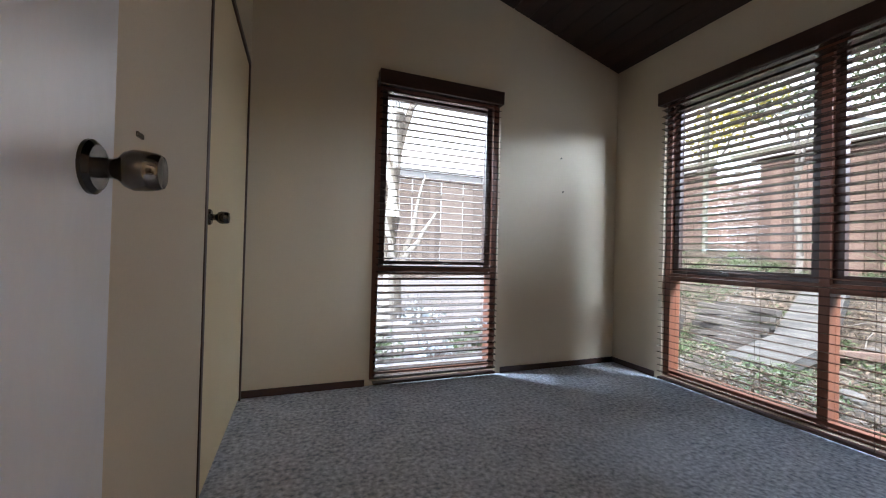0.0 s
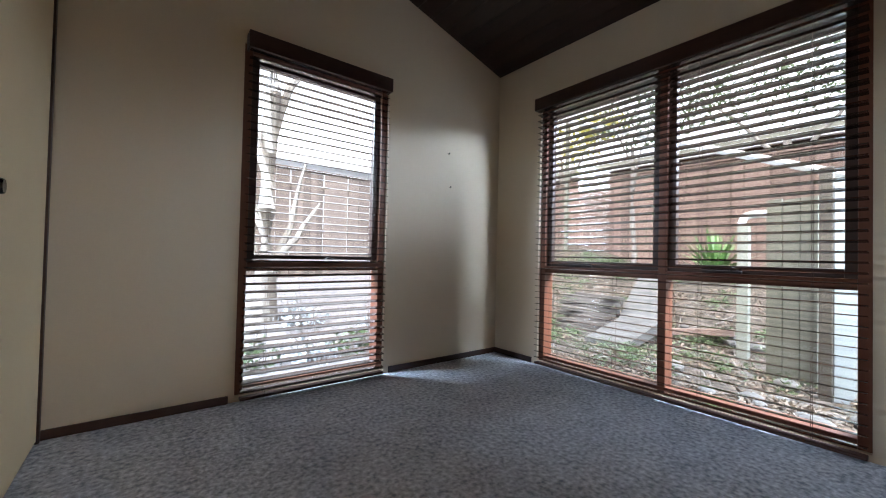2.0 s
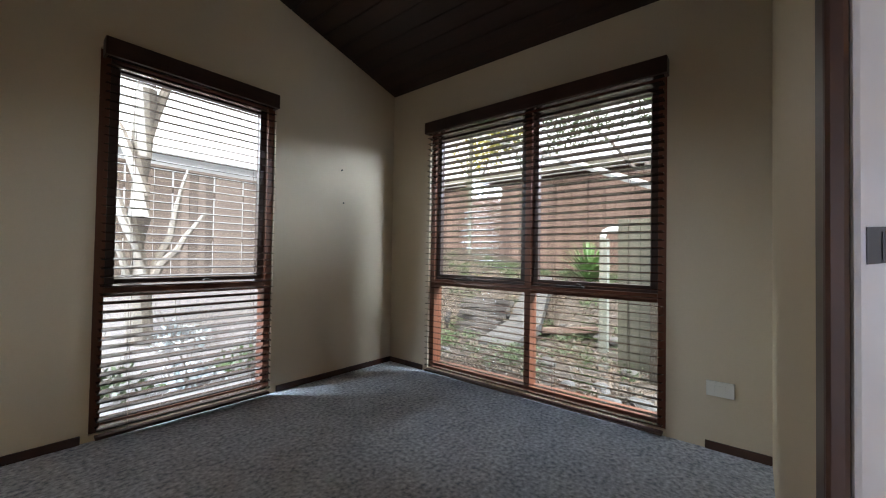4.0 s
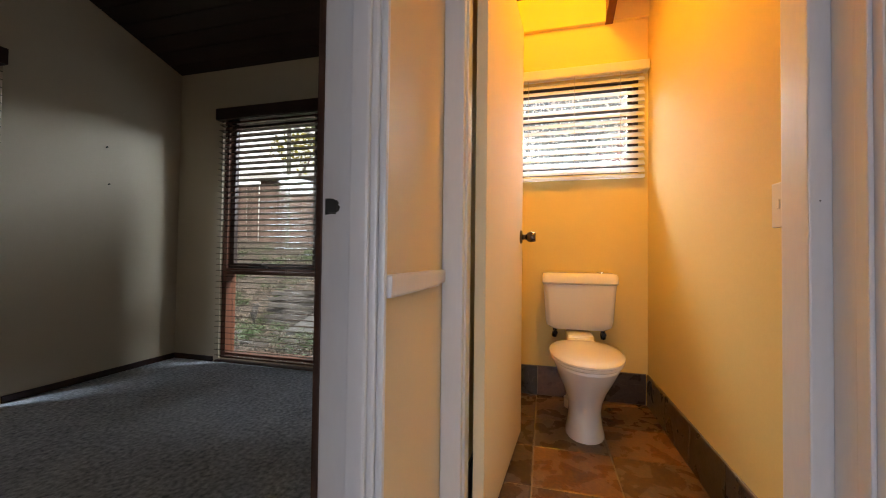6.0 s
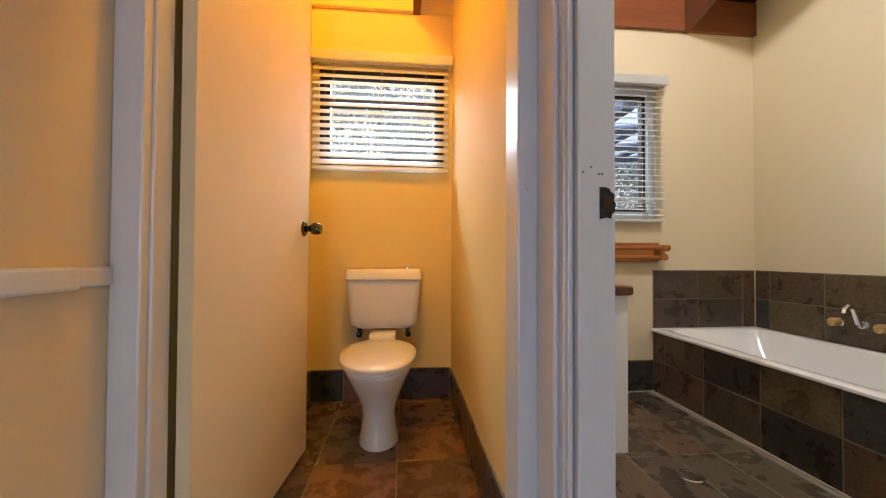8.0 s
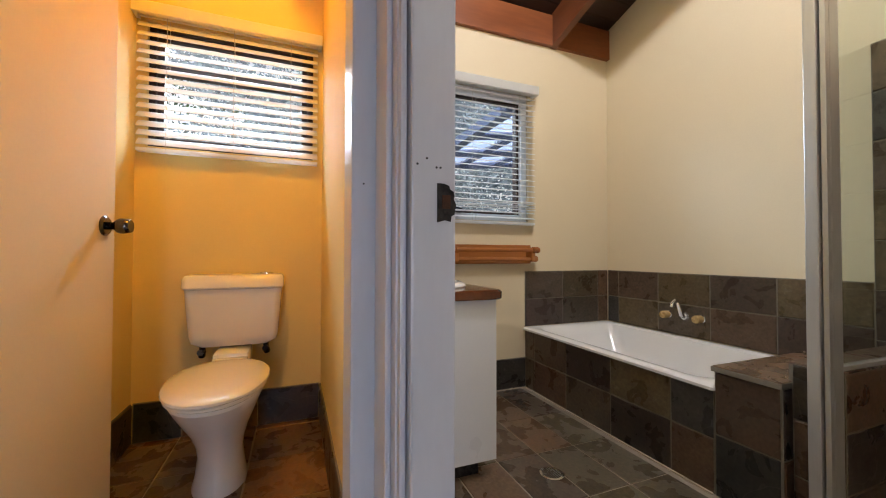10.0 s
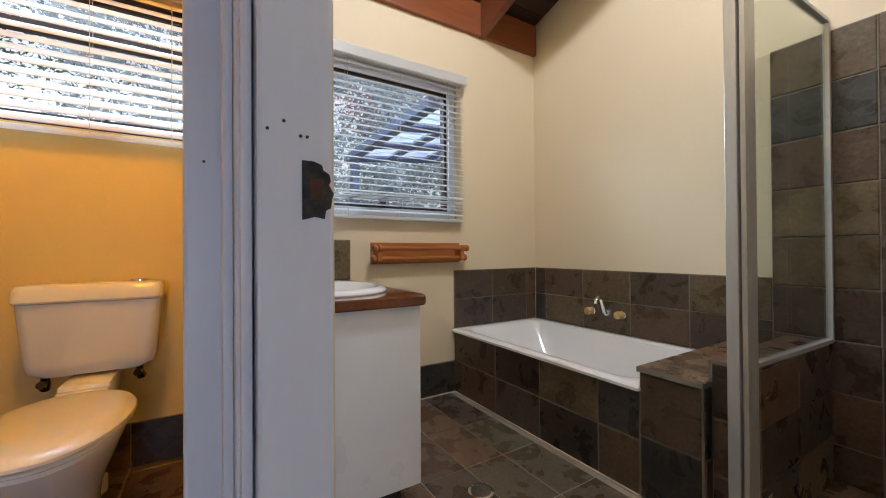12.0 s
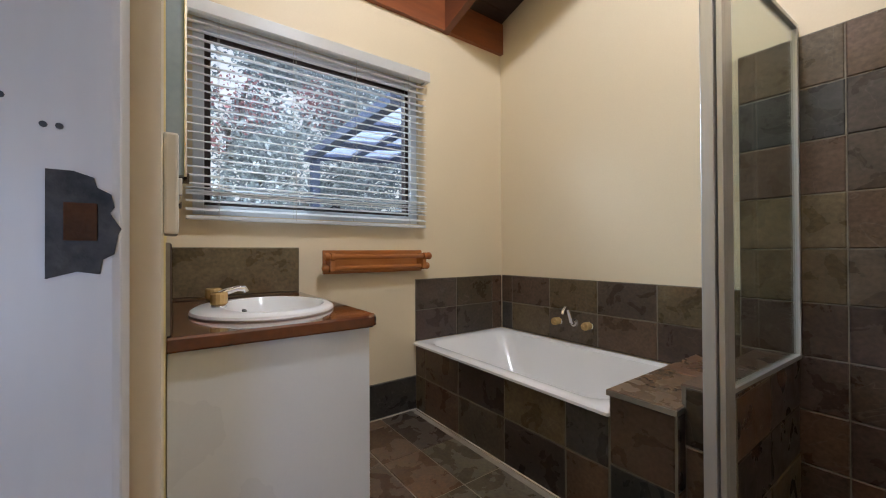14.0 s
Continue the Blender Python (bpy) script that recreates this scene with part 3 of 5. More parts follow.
CHIPS = ((0, 0), (0, 0.5), (0, 1), (0.35, 1.0), (0.62, 0.95), (0.66, 0.86), (0.86, 0.80), (0.90, 0.68), (0.84, 0.62), (1.0, 0.47), (0.95, 0.40), (0.90, 0.22), (0.74, 0.17), (0.70, 0.03), (0.4, 0.06))


def chipped(y0, y1, z0, z1, x, t, seed):
    """A worn plate with a chipped edge, in the plane of a jamb that faces -x; its broken side is toward y0."""
    pts = [(y1 + (y0 - y1) * u, z0 + (z1 - z0) * w) for u, w in CHIPS]
    return loft(bmesh.new(), [[(x, u, w) for u, w in pts], [(x - t, u, w) for u, w in pts]])


strike("strike_plate", chipped(-1.173, -1.143, 0.928, 0.985, 0.786, 0.002, 3), boxes((0.7822, 0.7845, -1.163, -1.150, 0.948, 0.968)), "worn dark metal strike plate on the bathroom door jamb")
strike("strike_plate", chipped(-0.128, -0.098, 0.948, 0.978, 0.550, 0.0018, 5), boxes((0.5460, 0.5482, -0.123, -0.106, 0.952, 0.974)), "dark recessed strike plate in the bedroom door jamb")
for k, (x, y, z) in enumerate(((0.786, -1.113, 1.011), (0.786, -1.127, 1.020), (0.786, -1.142, 1.008), (0.786, -1.148, 1.008), (0.935, -1.062, 1.005))):
    thing("nail_hole", tube(bmesh.new(), [(x, y, z), (x - 0.0012, y, z)], 0.0016, 8), BLACK, "small dark nail hole in the white jamb", "nail hole", group="nail holes in the jamb")

# ---- toilet ----


def egg(cx, cy, front, back, half, z, n=40, p=2.3):
    """An egg outline; x runs from the front (small x) to the back."""
    pts = []
    for k in range(n):
        a = 2 * math.pi * k / n
        c, s_ = math.cos(a), math.sin(a)
        r = front if c < 0 else back
        q = 2.0 if c < 0 else p
        pts.append((cx + r * math.copysign(abs(c) ** (2 / q), c), cy + half * math.copysign(abs(s_) ** (2 / 2.15), s_), z))
    return pts


def rrect(x0, x1, y0, y1, r, z, n=6):
    pts = []
    for cx, cy, a0 in ((x1 - r, y1 - r, 0), (x0 + r, y1 - r, 90), (x0 + r, y0 + r, 180), (x1 - r, y0 + r, 270)):
        for k in range(n + 1):
            a = radians(a0 + 90 * k / n)
            pts.append((cx + r * math.cos(a), cy + r * math.sin(a), z))
    return pts


TY = -0.688
wc = base("toilet", (2.0, TY, 0), "white china toilet with closed seat and plastic cistern", "toilet")


def local(loop):
    return [(x - 2.0, y - TY, z) for x, y, z in loop]


pan = [egg(1.985, TY, 0.135, 0.16, 0.092, -0.004), egg(1.985, TY, 0.135, 0.16, 0.092, 0.012), egg(1.99, TY, 0.122, 0.16, 0.083, 0.05), egg(1.99, TY, 0.112, 0.16, 0.076, 0.12),
       egg(1.985, TY, 0.125, 0.17, 0.083, 0.17), egg(1.975, TY, 0.165, 0.19, 0.101, 0.23), egg(1.965, TY, 0.215, 0.21, 0.124, 0.285), egg(1.955, TY, 0.258, 0.235, 0.143, 0.335),
       egg(1.95, TY, 0.284, 0.25, 0.156, 0.370), egg(1.95, TY, 0.282, 0.25, 0.155, 0.384)]
part("pan", loft(bmesh.new(), [local(q) for q in pan]), CHINA, wc, "glazed white china pan", True)
seat = [egg(1.95, TY, 0.292, 0.235, 0.164, 0.385), egg(1.95, TY, 0.299, 0.24, 0.169, 0.389), egg(1.95, TY, 0.299, 0.24, 0.169, 0.396), egg(1.95, TY, 0.294, 0.235, 0.165, 0.400)]
part("seat", loft(bmesh.new(), [local(q) for q in seat]), PLASTIC, wc, "white plastic seat", True)
lid = [egg(1.95, TY, 0.300, 0.236, 0.170, 0.4015), egg(1.95, TY, 0.306, 0.24, 0.175, 0.405), egg(1.95, TY, 0.305, 0.24, 0.174, 0.413), egg(1.95, TY, 0.297, 0.235, 0.168, 0.419), egg(1.95, TY, 0.25, 0.20, 0.135, 0.425), egg(1.95, TY, 0.15, 0.12, 0.08, 0.429), egg(1.95, TY, 0.05, 0.05, 0.03, 0.430)]
part("lid", loft(bmesh.new(), [local(q) for q in lid]), PLASTIC, wc, "glossy white plastic lid", True)
part("hinge_bar", boxes((0.175, 0.215, -0.07, 0.07, 0.384, 0.424), bevel=0.008), PLASTIC, wc, smooth=True)
part("flush_connector", boxes((0.20, 0.40, -0.072, 0.072, 0.360, 0.440), bevel=0.014), CHINA, wc, smooth=True)
cist = [rrect(2.315, 2.452, TY - 0.150, TY + 0.150, 0.035, 0.452), rrect(2.306, 2.452, TY - 0.182, TY + 0.182, 0.035, 0.470), rrect(2.300, 2.452, TY - 0.190, TY + 0.190, 0.035, 0.50), rrect(2.29, 2.452, TY - 0.206, TY + 0.206, 0.03, 0.72)]
cistern = part("cistern", loft(bmesh.new(), [local(q) for q in cist]), PLASTIC, wc, "white plastic cistern", True)
cl = [rrect(2.283, 2.454, TY - 0.210, TY + 0.210, 0.03, 0.722), rrect(2.277, 2.454, TY - 0.214, TY + 0.214, 0.03, 0.730), rrect(2.285, 2.454, TY - 0.214, TY + 0.214, 0.03, 0.768),
      rrect(2.300, 2.452, TY - 0.208, TY + 0.208, 0.03, 0.784), rrect(2.32, 2.445, TY - 0.19, TY + 0.19, 0.03, 0.788)]
part("cistern_lid", loft(bmesh.new(), [local(q) for q in cl]), PLASTIC, cistern, "white plastic lid", True)
part("flush_button", loft(bmesh.new(), [local(egg(2.375, TY - 0.135, 0.022, 0.022, 0.032, z)) for z in (0.785, 0.7935, 0.795)]), CHROME, cistern, "oval chrome flush button", True)
for s_ in (-1, 1):
    part("cistern_tap", tube(tube(bmesh.new(), [(0.345, 0.135 * s_, 0.46), (0.345, 0.135 * s_, 0.425), (0.36, 0.14 * s_, 0.405)], 0.016, 12), [(0.30, 0.135 * s_, 0.432), (0.33, 0.135 * s_, 0.432)], 0.014, 10), BRASS, wc, "dull metal stop tap", True)
wpipe = part("waste_pipe", tube(bmesh.new(), [(0.12, 0.02, 0.14), (0.23, 0.02, 0.15), (0.30, 0.02, 0.11), (0.32, 0.02, 0.0)], 0.052, 18), CHINA, wc, smooth=True)
part("pipe_collar", tube(bmesh.new(), [(0.32, 0.02, -0.002), (0.32, 0.02, 0.05)], 0.064, 20), PLASTIC, wpipe, smooth=True)

sw = thing("light_switch", boxes((1.080, 1.150, -1.09, -1.078, 0.962, 1.080), bevel=0.003), PLASTIC, "white plastic light switch plate on the toilet wall", "light switch")
part("rocker", boxes((1.109, 1.121, -1.078, -1.074, 1.01, 1.035), bevel=0.001), PLASTIC, sw)
sw = thing("light_switch", boxes((1.02, 1.092, -1.204, -1.19, 0.962, 1.075), bevel=0.003), PLASTIC, "cream plastic switch plate on the bathroom wall", "light switch")
part("rocker", boxes((1.05, 1.062, -1.208, -1.204, 1.01, 1.03), bevel=0.001), PLASTIC, sw)
sw = thing("power_point", boxes((EAST - 0.012, EAST, 0.05, 0.165, 0.27, 0.345), bevel=0.003), PLASTIC, "cream plastic power point on the bedroom wall", "power point")
part("socket", boxes((EAST - 0.016, EAST - 0.012, 0.085, 0.13, 0.29, 0.325), bevel=0.001), PLASTIC, sw)
for x, z in ((1.9, 1.62), (1.92, 1.36)):
    thing("picture_nail", tube(bmesh.new(), [(x, NORTH, z), (x, NORTH - 0.012, z + 0.003)], [0.004, 0.006], 8), DARKMETAL, "small dark nail in the bedroom wall", "nail", group="picture nails")

# ---- bathroom ----
bath = base("bathtub", (1.84, -2.765, 0), "white enamel bathtub built into slate tiles", "bathtub")
X0, X1, Y0, Y1 = 1.215, EAST - 0.004, SOUTH + 0.012, -2.385


def bl(loop):
    return [(x - 1.84, y + 2.765, z) for x, y, z in loop]


tub = [rrect(X0, X1, Y0, Y1, 0.008, 0.385), rrect(X0, X1, Y0, Y1, 0.008, 0.396), rrect(X0 + 0.006, X1 - 0.002, Y0 + 0.004, Y1 - 0.008, 0.008, 0.402),
       rrect(X0 + 0.05, X1 - 0.05, Y0 + 0.045, Y1 - 0.055, 0.09, 0.404), rrect(X0 + 0.062, X1 - 0.065, Y0 + 0.058, Y1 - 0.068, 0.09, 0.396), rrect(X0 + 0.075, X1 - 0.10, Y0 + 0.07, Y1 - 0.08, 0.10, 0.34),
       rrect(X0 + 0.10, X1 - 0.22, Y0 + 0.10, Y1 - 0.11, 0.12, 0.14), rrect(X0 + 0.14, X1 - 0.30, Y0 + 0.14, Y1 - 0.15, 0.12, 0.075), rrect(X0 + 0.25, X1 - 0.45, Y0 + 0.24, Y1 - 0.25, 0.10, 0.068)]
part("tub", loft(bmesh.new(), [bl(q) for q in tub], cap0=False), ENAMEL, bath, "glossy white enamel", True)
part("waste", tube(bmesh.new(), [(-0.32, 0.0, 0.070), (-0.32, 0.0, 0.074)], 0.024, 20), CHROME, bath, "chrome waste")

hob = base("bath_hob", (1.115, -2.765, 0), "slate tiled hob at the end of the bath", "tiled hob", kind="structure")
part("core", boxes((-0.100, 0.100, SOUTH + 2.766, 0.352, 0.0, 0.458)), GROUT, hob)
screen_wall = thing("shower_kerb_wall", boxes((0.885, 1.014, SOUTH + 0.001, -2.45, -0.006, 0.535)), GROUT, "low slate tiled wall under the shower glass", "low wall", kind="structure")
bath_front = thing("bath_front", boxes((1.216, EAST - 0.002, -2.46, -2.412, -0.006, 0.383)), GROUT, "slate tiled front panel of the bath", "bath panel", kind="structure")

# vanity
van = base("vanity_cabinet", (2.04, -1.45, 0), "white laminate vanity cabinet with a plain end panel", "cabinet")
part("end_panel", boxes((-0.42, -0.402, -0.262, 0.258, 0.066, 0.706), bevel=0.0015), LAMINATE, van)
part("body", boxes((-0.401, 0.415, -0.255, 0.258, 0.068, 0.62)), LAMINATE, van)
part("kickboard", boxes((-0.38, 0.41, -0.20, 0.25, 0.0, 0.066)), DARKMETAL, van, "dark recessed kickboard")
top = base("countertop", (2.03, -1.46, 0.725), "polished red-brown timber vanity top with a rounded corner", "countertop")


def top_loop(z, d):
    pts = []
    x0, x1, y0, y1, r = -0.432 + d, 0.428, -0.278 + d, 0.268, 0.035
    pts += [(x1, y0, z), (x1, y1, z), (x0, y1, z)]
    for k in range(7):
        a = radians(180 + 90 * k / 6)
        pts.append((x0 + r + r * math.cos(a), y0 + r + r * math.sin(a), z))
    return pts


TOPWOOD = nmat("polished_red_timber", (0.055, 0.013, 0.005, 1), (0.21, 0.060, 0.018, 1), 0.16, 4, 40, 0.04, stretch=(0.12, 1, 1), coat=0.9)
BX, BY = 1.945, -1.470
basin = base("basin", (BX, BY, 0.743), "white oval china basin set in the vanity top", "basin")


def oval(a, b, z, dy=0.0, n=44):
    return [(a * math.cos(2 * math.pi * k / n), b * math.sin(2 * math.pi * k / n) + dy, z) for k in range(n)]


def holed_slab(levels, hole):
    """The top as a slab with rounded edges and an opening; hole gives the opening's outline at a height."""
    bm = bmesh.new()
    outer = [[bm.verts.new(q) for q in top_loop(z, d)] for z, d in levels]
    inner = [[bm.verts.new(q) for q in hole(z)] for z in (levels[0][0], levels[-1][0])]
    for rings in (outer, inner):
        for a, b in zip(rings, rings[1:]):
            for k in range(len(a)):
                bm.faces.new((a[k], a[(k + 1) % len(a)], b[(k + 1) % len(a)], b[k]))
    for ring, rim in ((outer[0], inner[0]), (outer[-1], inner[-1])):
        edges = [bm.edges.get((loop[k], loop[(k + 1) % len(loop)])) for loop in (ring, rim) for k in range(len(loop))]
        bmesh.ops.triangle_fill(bm, use_beauty=True, use_dissolve=False, edges=edges)
    return bm


part("slab", holed_slab(((-0.019, 0.004), (-0.014, 0.0), (0.012, 0.0), (0.018, 0.004)), lambda z: [(x + BX - 2.03, y + BY + 1.46, z) for x, y, _ in oval(0.240, 0.200, 0.0)]), TOPWOOD, top)
bowl = [oval(0.260, 0.222, 0.0), oval(0.263, 0.225, 0.005), oval(0.259, 0.221, 0.013), oval(0.246, 0.208, 0.020), oval(0.225, 0.165, 0.021, -0.024), oval(0.213, 0.152, 0.004, -0.024),
        oval(0.18, 0.125, -0.05, -0.024), oval(0.10, 0.07, -0.09, -0.024), oval(0.02, 0.015, -0.095, -0.024)]
part("bowl", loft(bmesh.new(), bowl, cap0=False), CHINA, basin, "glazed white china", True)
part("overflow", loft(bmesh.new(), [[(x - 0.13, y + 0.085, z) for x, y, z in oval(0.025, 0.006, h)] for h in (0.014, 0.0225)]), DARKMETAL, basin, "dark overflow slot")


def tap_handle(parent, at, axis, r=0.025, h=0.036):
    a, d = Vector(at), Vector(axis)
    tb = part("tap_base", tube(bmesh.new(), [a, a + d * 0.006, a + d * 0.014], [0.023, 0.023, 0.017], 18), CHROME, parent, "chrome flange", True)
    prof = [(0.010, r * 0.8), (0.014, r), (0.014 + h * 0.85, r * 1.05), (0.014 + h, r * 0.95), (0.014 + h, r * 0.4)]
    part("tap_handle", tube(bmesh.new(), [a + d * q for q, _ in prof], [w for _, w in prof], 14), GOLD, tb, "gold-coloured faceted handle", False)


GOLD = nmat("gold_plastic", (0.55, 0.33, 0.10, 1), (0.78, 0.56, 0.27, 1), 0.25, 12, 60, 0.05, metal=0.25)
taps = base("basin_taps", (BX + 0.085, BY + 0.140, 0.762), "chrome basin mixer with two gold handles", "tap")
tap_handle(taps, (-0.085, 0, 0), (0, 0, 1))
tap_handle(taps, (0.105, 0, 0), (0, 0, 1))
part("spout", tube(bmesh.new(), [(0.01, 0.0, 0.0), (0.01, -0.005, 0.03), (0.01, -0.03, 0.042), (0.01, -0.065, 0.052), (0.01, -0.088, 0.050), (0.01, -0.094, 0.038)], [0.017, 0.016, 0.012, 0.010, 0.011, 0.011], 14), CHROME, taps, "chrome spout", True)
part("tap_body", boxes((-0.10, 0.12, -0.016, 0.016, -0.004, 0.008), bevel=0.004), CHROME, taps, "chrome body", True)

bt = base("bath_taps", (1.852, SOUTH + 0.012, 0.522), "chrome bath spout with two gold tap handles on the tiles", "tap")
for dx in (-0.102, 0.102):
    tap_handle(bt, (dx, 0, 0), (0, 1, 0.0), 0.022, 0.045)
part("flange", tube(bmesh.new(), [(0, 0, 0), (0, 0.012, 0)], [0.026, 0.02], 18), CHROME, bt, "chrome flange", True)
part("spout", tube(bmesh.new(), [(0, 0.005, 0), (0, 0.03, 0.01), (0.0, 0.045, 0.05), (0.0, 0.06, 0.085), (0.0, 0.085, 0.095), (0.0, 0.105, 0.080), (0.0, 0.11, 0.060)], [0.014, 0.014, 0.012, 0.011, 0.011, 0.011, 0.012], 14), CHROME, bt, "chrome swan-neck spout", True)

rail = base("towel_rail", (EAST, -2.14, 0.89), "red-brown turned timber double towel rail", "towel rail")
RAILWOOD = nmat("towel_rail_timber", (0.28, 0.082, 0.017, 1), (0.50, 0.185, 0.048, 1), 0.22, 5, 50, 0.15, stretch=(1, 0.12, 1))
part("backboard", boxes((-0.018, 0.0, -0.30, 0.30, -0.062, 0.062), bevel=0.004), RAILWOOD, rail)
for z, x in ((0.028, -0.085), (-0.03, -0.062)):
    rod = part("rod", tube(bmesh.new(), [(x, -0.285, z), (x, 0.285, z)], 0.013, 14), RAILWOOD, rail, smooth=True)
    for e in (-1, 1):
        prof = [(0.262, 0.012), (0.266, 0.020), (0.284, 0.021), (0.288, 0.014), (0.296, 0.020), (0.306, 0.022), (0.316, 0.018), (0.322, 0.006)]
        part("finial", tube(bmesh.new(), [(x, e * q, z) for q, _ in prof], [w for _, w in prof], 14), RAILWOOD, rod, smooth=True)
for e in (-1, 1):
    part("bracket", boxes((-0.09, -0.016, e * 0.275 - 0.014, e * 0.275 + 0.014, -0.045, 0.045), bevel=0.008), RAILWOOD, rail)

mir = base("mirror", (1.99, -1.19, 1.13), "frameless mirror on the wall above the vanity", "mirror")
MIRROR = nmat("mirror_silver", (0.86, 0.88, 0.88, 1), (0.88, 0.9, 0.9, 1), 0.03, 2, 20, 0.0, metal=1.0, rvar=0.01)
DARKSIDE = nmat("blue_grey_edge", (0.20, 0.26, 0.30, 1), (0.30, 0.36, 0.40, 1), 0.4, 6, 60, 0.05)
part("backing", boxes((-0.37, 0.37, -0.036, 0.0, 0.0, 0.85)), DARKSIDE, mir)
part("glass", boxes((-0.375, 0.375, -0.042, -0.036, -0.004, 0.855), bevel=0.002), MIRROR, mir, "silvered glass")
for dx in (-0.33, 0.33):
    part("clip", boxes((dx - 0.01, dx + 0.01, -0.048, -0.002, -0.014, 0.012), bevel=0.002), BRASS, mir, "metal mirror clip")

# shower screen
sh = base("shower_screen", (0.903, -2.4, 0), "framed clear glass shower screen on a tiled wall", "shower screen", turn=-2.0)
part("corner_post", boxes((-0.028, 0.028, -0.035, 0.012, 0.0, 1.93), bevel=0.003), ALU, sh, "pale aluminium post")
part("post_cover", boxes((-0.010, 0.022, 0.012, 0.040, 0.0, 1.93), bevel=0.003), ALU, sh)
part("post_channel", boxes((-0.028, -0.014, 0.012, 0.030, 0.0, 1.93), bevel=0.002), ALU, sh)
part("wall_channel", boxes((-0.010, 0.010, SOUTH + 2.412, SOUTH + 2.430, 0.537, 1.78), bevel=0.002), ALU, sh)
part("sill_rail", boxes((-0.012, 0.012, SOUTH + 2.430, -0.036, 0.537, 0.553), bevel=0.002), ALU, sh)
part("head_rail", boxes((-0.012, 0.012, SOUTH + 2.430, -0.036, 1.77, 1.785), bevel=0.002), ALU, sh)
part("glass", boxes((-0.003, 0.003, SOUTH + 2.430, -0.036, 0.553, 1.77)), SHOWERGLASS, sh, "clear glass").visible_shadow = False

dr = base("floor_drain", (1.548, -1.925, 0), "round chrome floor drain in the slate tiles", "drain")
ring = bmesh.new()
loft(ring, [oval(0.046, 0.046, 0.0), oval(0.048, 0.048, 0.004), oval(0.038, 0.038, 0.005), oval(0.037, 0.037, 0.001)], cap0=False, cap1=False)
part("ring", ring, CHROME, dr, "chrome ring", True)
grate = part("grate", tube(bmesh.new(), [(0, 0, -0.004), (0, 0, 0.0015)], 0.0375, 28), DARKMETAL, dr, "dark grate")
for k in range(-3, 4):
    w = math.sqrt(0.036 ** 2 - (k * 0.010) ** 2)
    part("grate_bar", boxes((-w, w, k * 0.010 - 0.002, k * 0.010 + 0.002, 0.0015, 0.0035)), CHROME, grate)

SEAL = nmat("pale_sealant", (0.42, 0.36, 0.27, 1), (0.55, 0.49, 0.38, 1), 0.8, 20, 120, 0.2)
thing("floor_sealant", boxes((1.222, EAST - 0.012, -2.4, -2.392, -0.001, 0.006), (EAST - 0.018, EAST - 0.010, -2.392, -1.74, -0.001, 0.006)), SEAL, "pale line of grout where the tiled walls meet the floor", "sealant", kind="structure")

# ---- outside ----
GRASS = nmat("garden_ground", (0.020, 0.020, 0.014, 1), (0.12, 0.098, 0.085, 1), 0.95, 14, 60, 1.0, spec=0.1, mid=0.5, wide=0.14, dist=0.03, fmix=0.5)
BARK = nmat("pale_bark", (0.11, 0.10, 0.092, 1), (0.26, 0.24, 0.22, 1), 0.9, 6, 50, 0.6, stretch=(1, 1, 0.3), dist=0.01)
LEAF = nmat("leaf", (0.032, 0.060, 0.022, 1), (0.085, 0.13, 0.050, 1), 0.45, 3, 30, 0.0, vary=0.3)
# the pale blue of these leaves is bright sky light put into the colour
LEAFSKYLIT = nmat("skylit_leaf", (0.25, 0.32, 0.36, 1), (0.54, 0.61, 0.67, 1), 0.4, 2, 30, 0.0)
LEAFYEL = nmat("yellow_leaf", (0.20, 0.19, 0.015, 1), (0.38, 0.34, 0.03, 1), 0.5, 3, 30, 0.0)
FROND = nmat("bright_frond", (0.045, 0.10, 0.028, 1), (0.11, 0.20, 0.062, 1), 0.4, 4, 30, 0.0)
PINK = nmat("pink_flower", (0.36, 0.16, 0.18, 1), (0.50, 0.27, 0.30, 1), 0.5, 4, 30, 0.0)
PALING = nmat("weathered_paling", (0.085, 0.064, 0.054, 1), (0.17, 0.135, 0.115, 1), 0.9, 4, 50, 0.4, stretch=(1, 1, 0.1), vary=0.25)
REDFENCE = nmat("red_brown_fence", (0.090, 0.058, 0.048, 1), (0.18, 0.125, 0.105, 1), 0.9, 3, 40, 0.3, stretch=(1, 1, 0.1), vary=0.22)
GREYTIMBER = nmat("grey_timber", (0.105, 0.108, 0.088, 1), (0.20, 0.20, 0.168, 1), 0.9, 4, 50, 0.4, stretch=(1, 1, 0.12), vary=0.15)
PALEPAVE = nmat("pale_paving", (0.12, 0.113, 0.117, 1), (0.21, 0.20, 0.205, 1), 0.85, 3, 60, 0.3)
CONCRETE = nmat("concrete", (0.034, 0.033, 0.032, 1), (0.095, 0.092, 0.088, 1), 0.9, 7, 60, 0.6)
ROCK = nmat("garden_stone", (0.05, 0.046, 0.042, 1), (0.13, 0.12, 0.112, 1), 0.95, 8, 60, 0.5)
SLEEPER = nmat("weathered_sleeper", (0.028, 0.024, 0.022, 1), (0.085, 0.075, 0.067, 1), 0.9, 4, 40, 0.5, vary=0.2)
WHITESTEEL = nmat("white_gutter", (0.50, 0.51, 0.53, 1), (0.60, 0.61, 0.62, 1), 0.4, 3, 40, 0.0)
BLUEPANEL = nmat("pale_blue_sheet", (0.25, 0.30, 0.36, 1), (0.32, 0.37, 0.43, 1), 0.4, 2, 40, 0.0)
POLY = bpy.data.materials.new("polycarbonate_sheet")
POLY.use_nodes = True
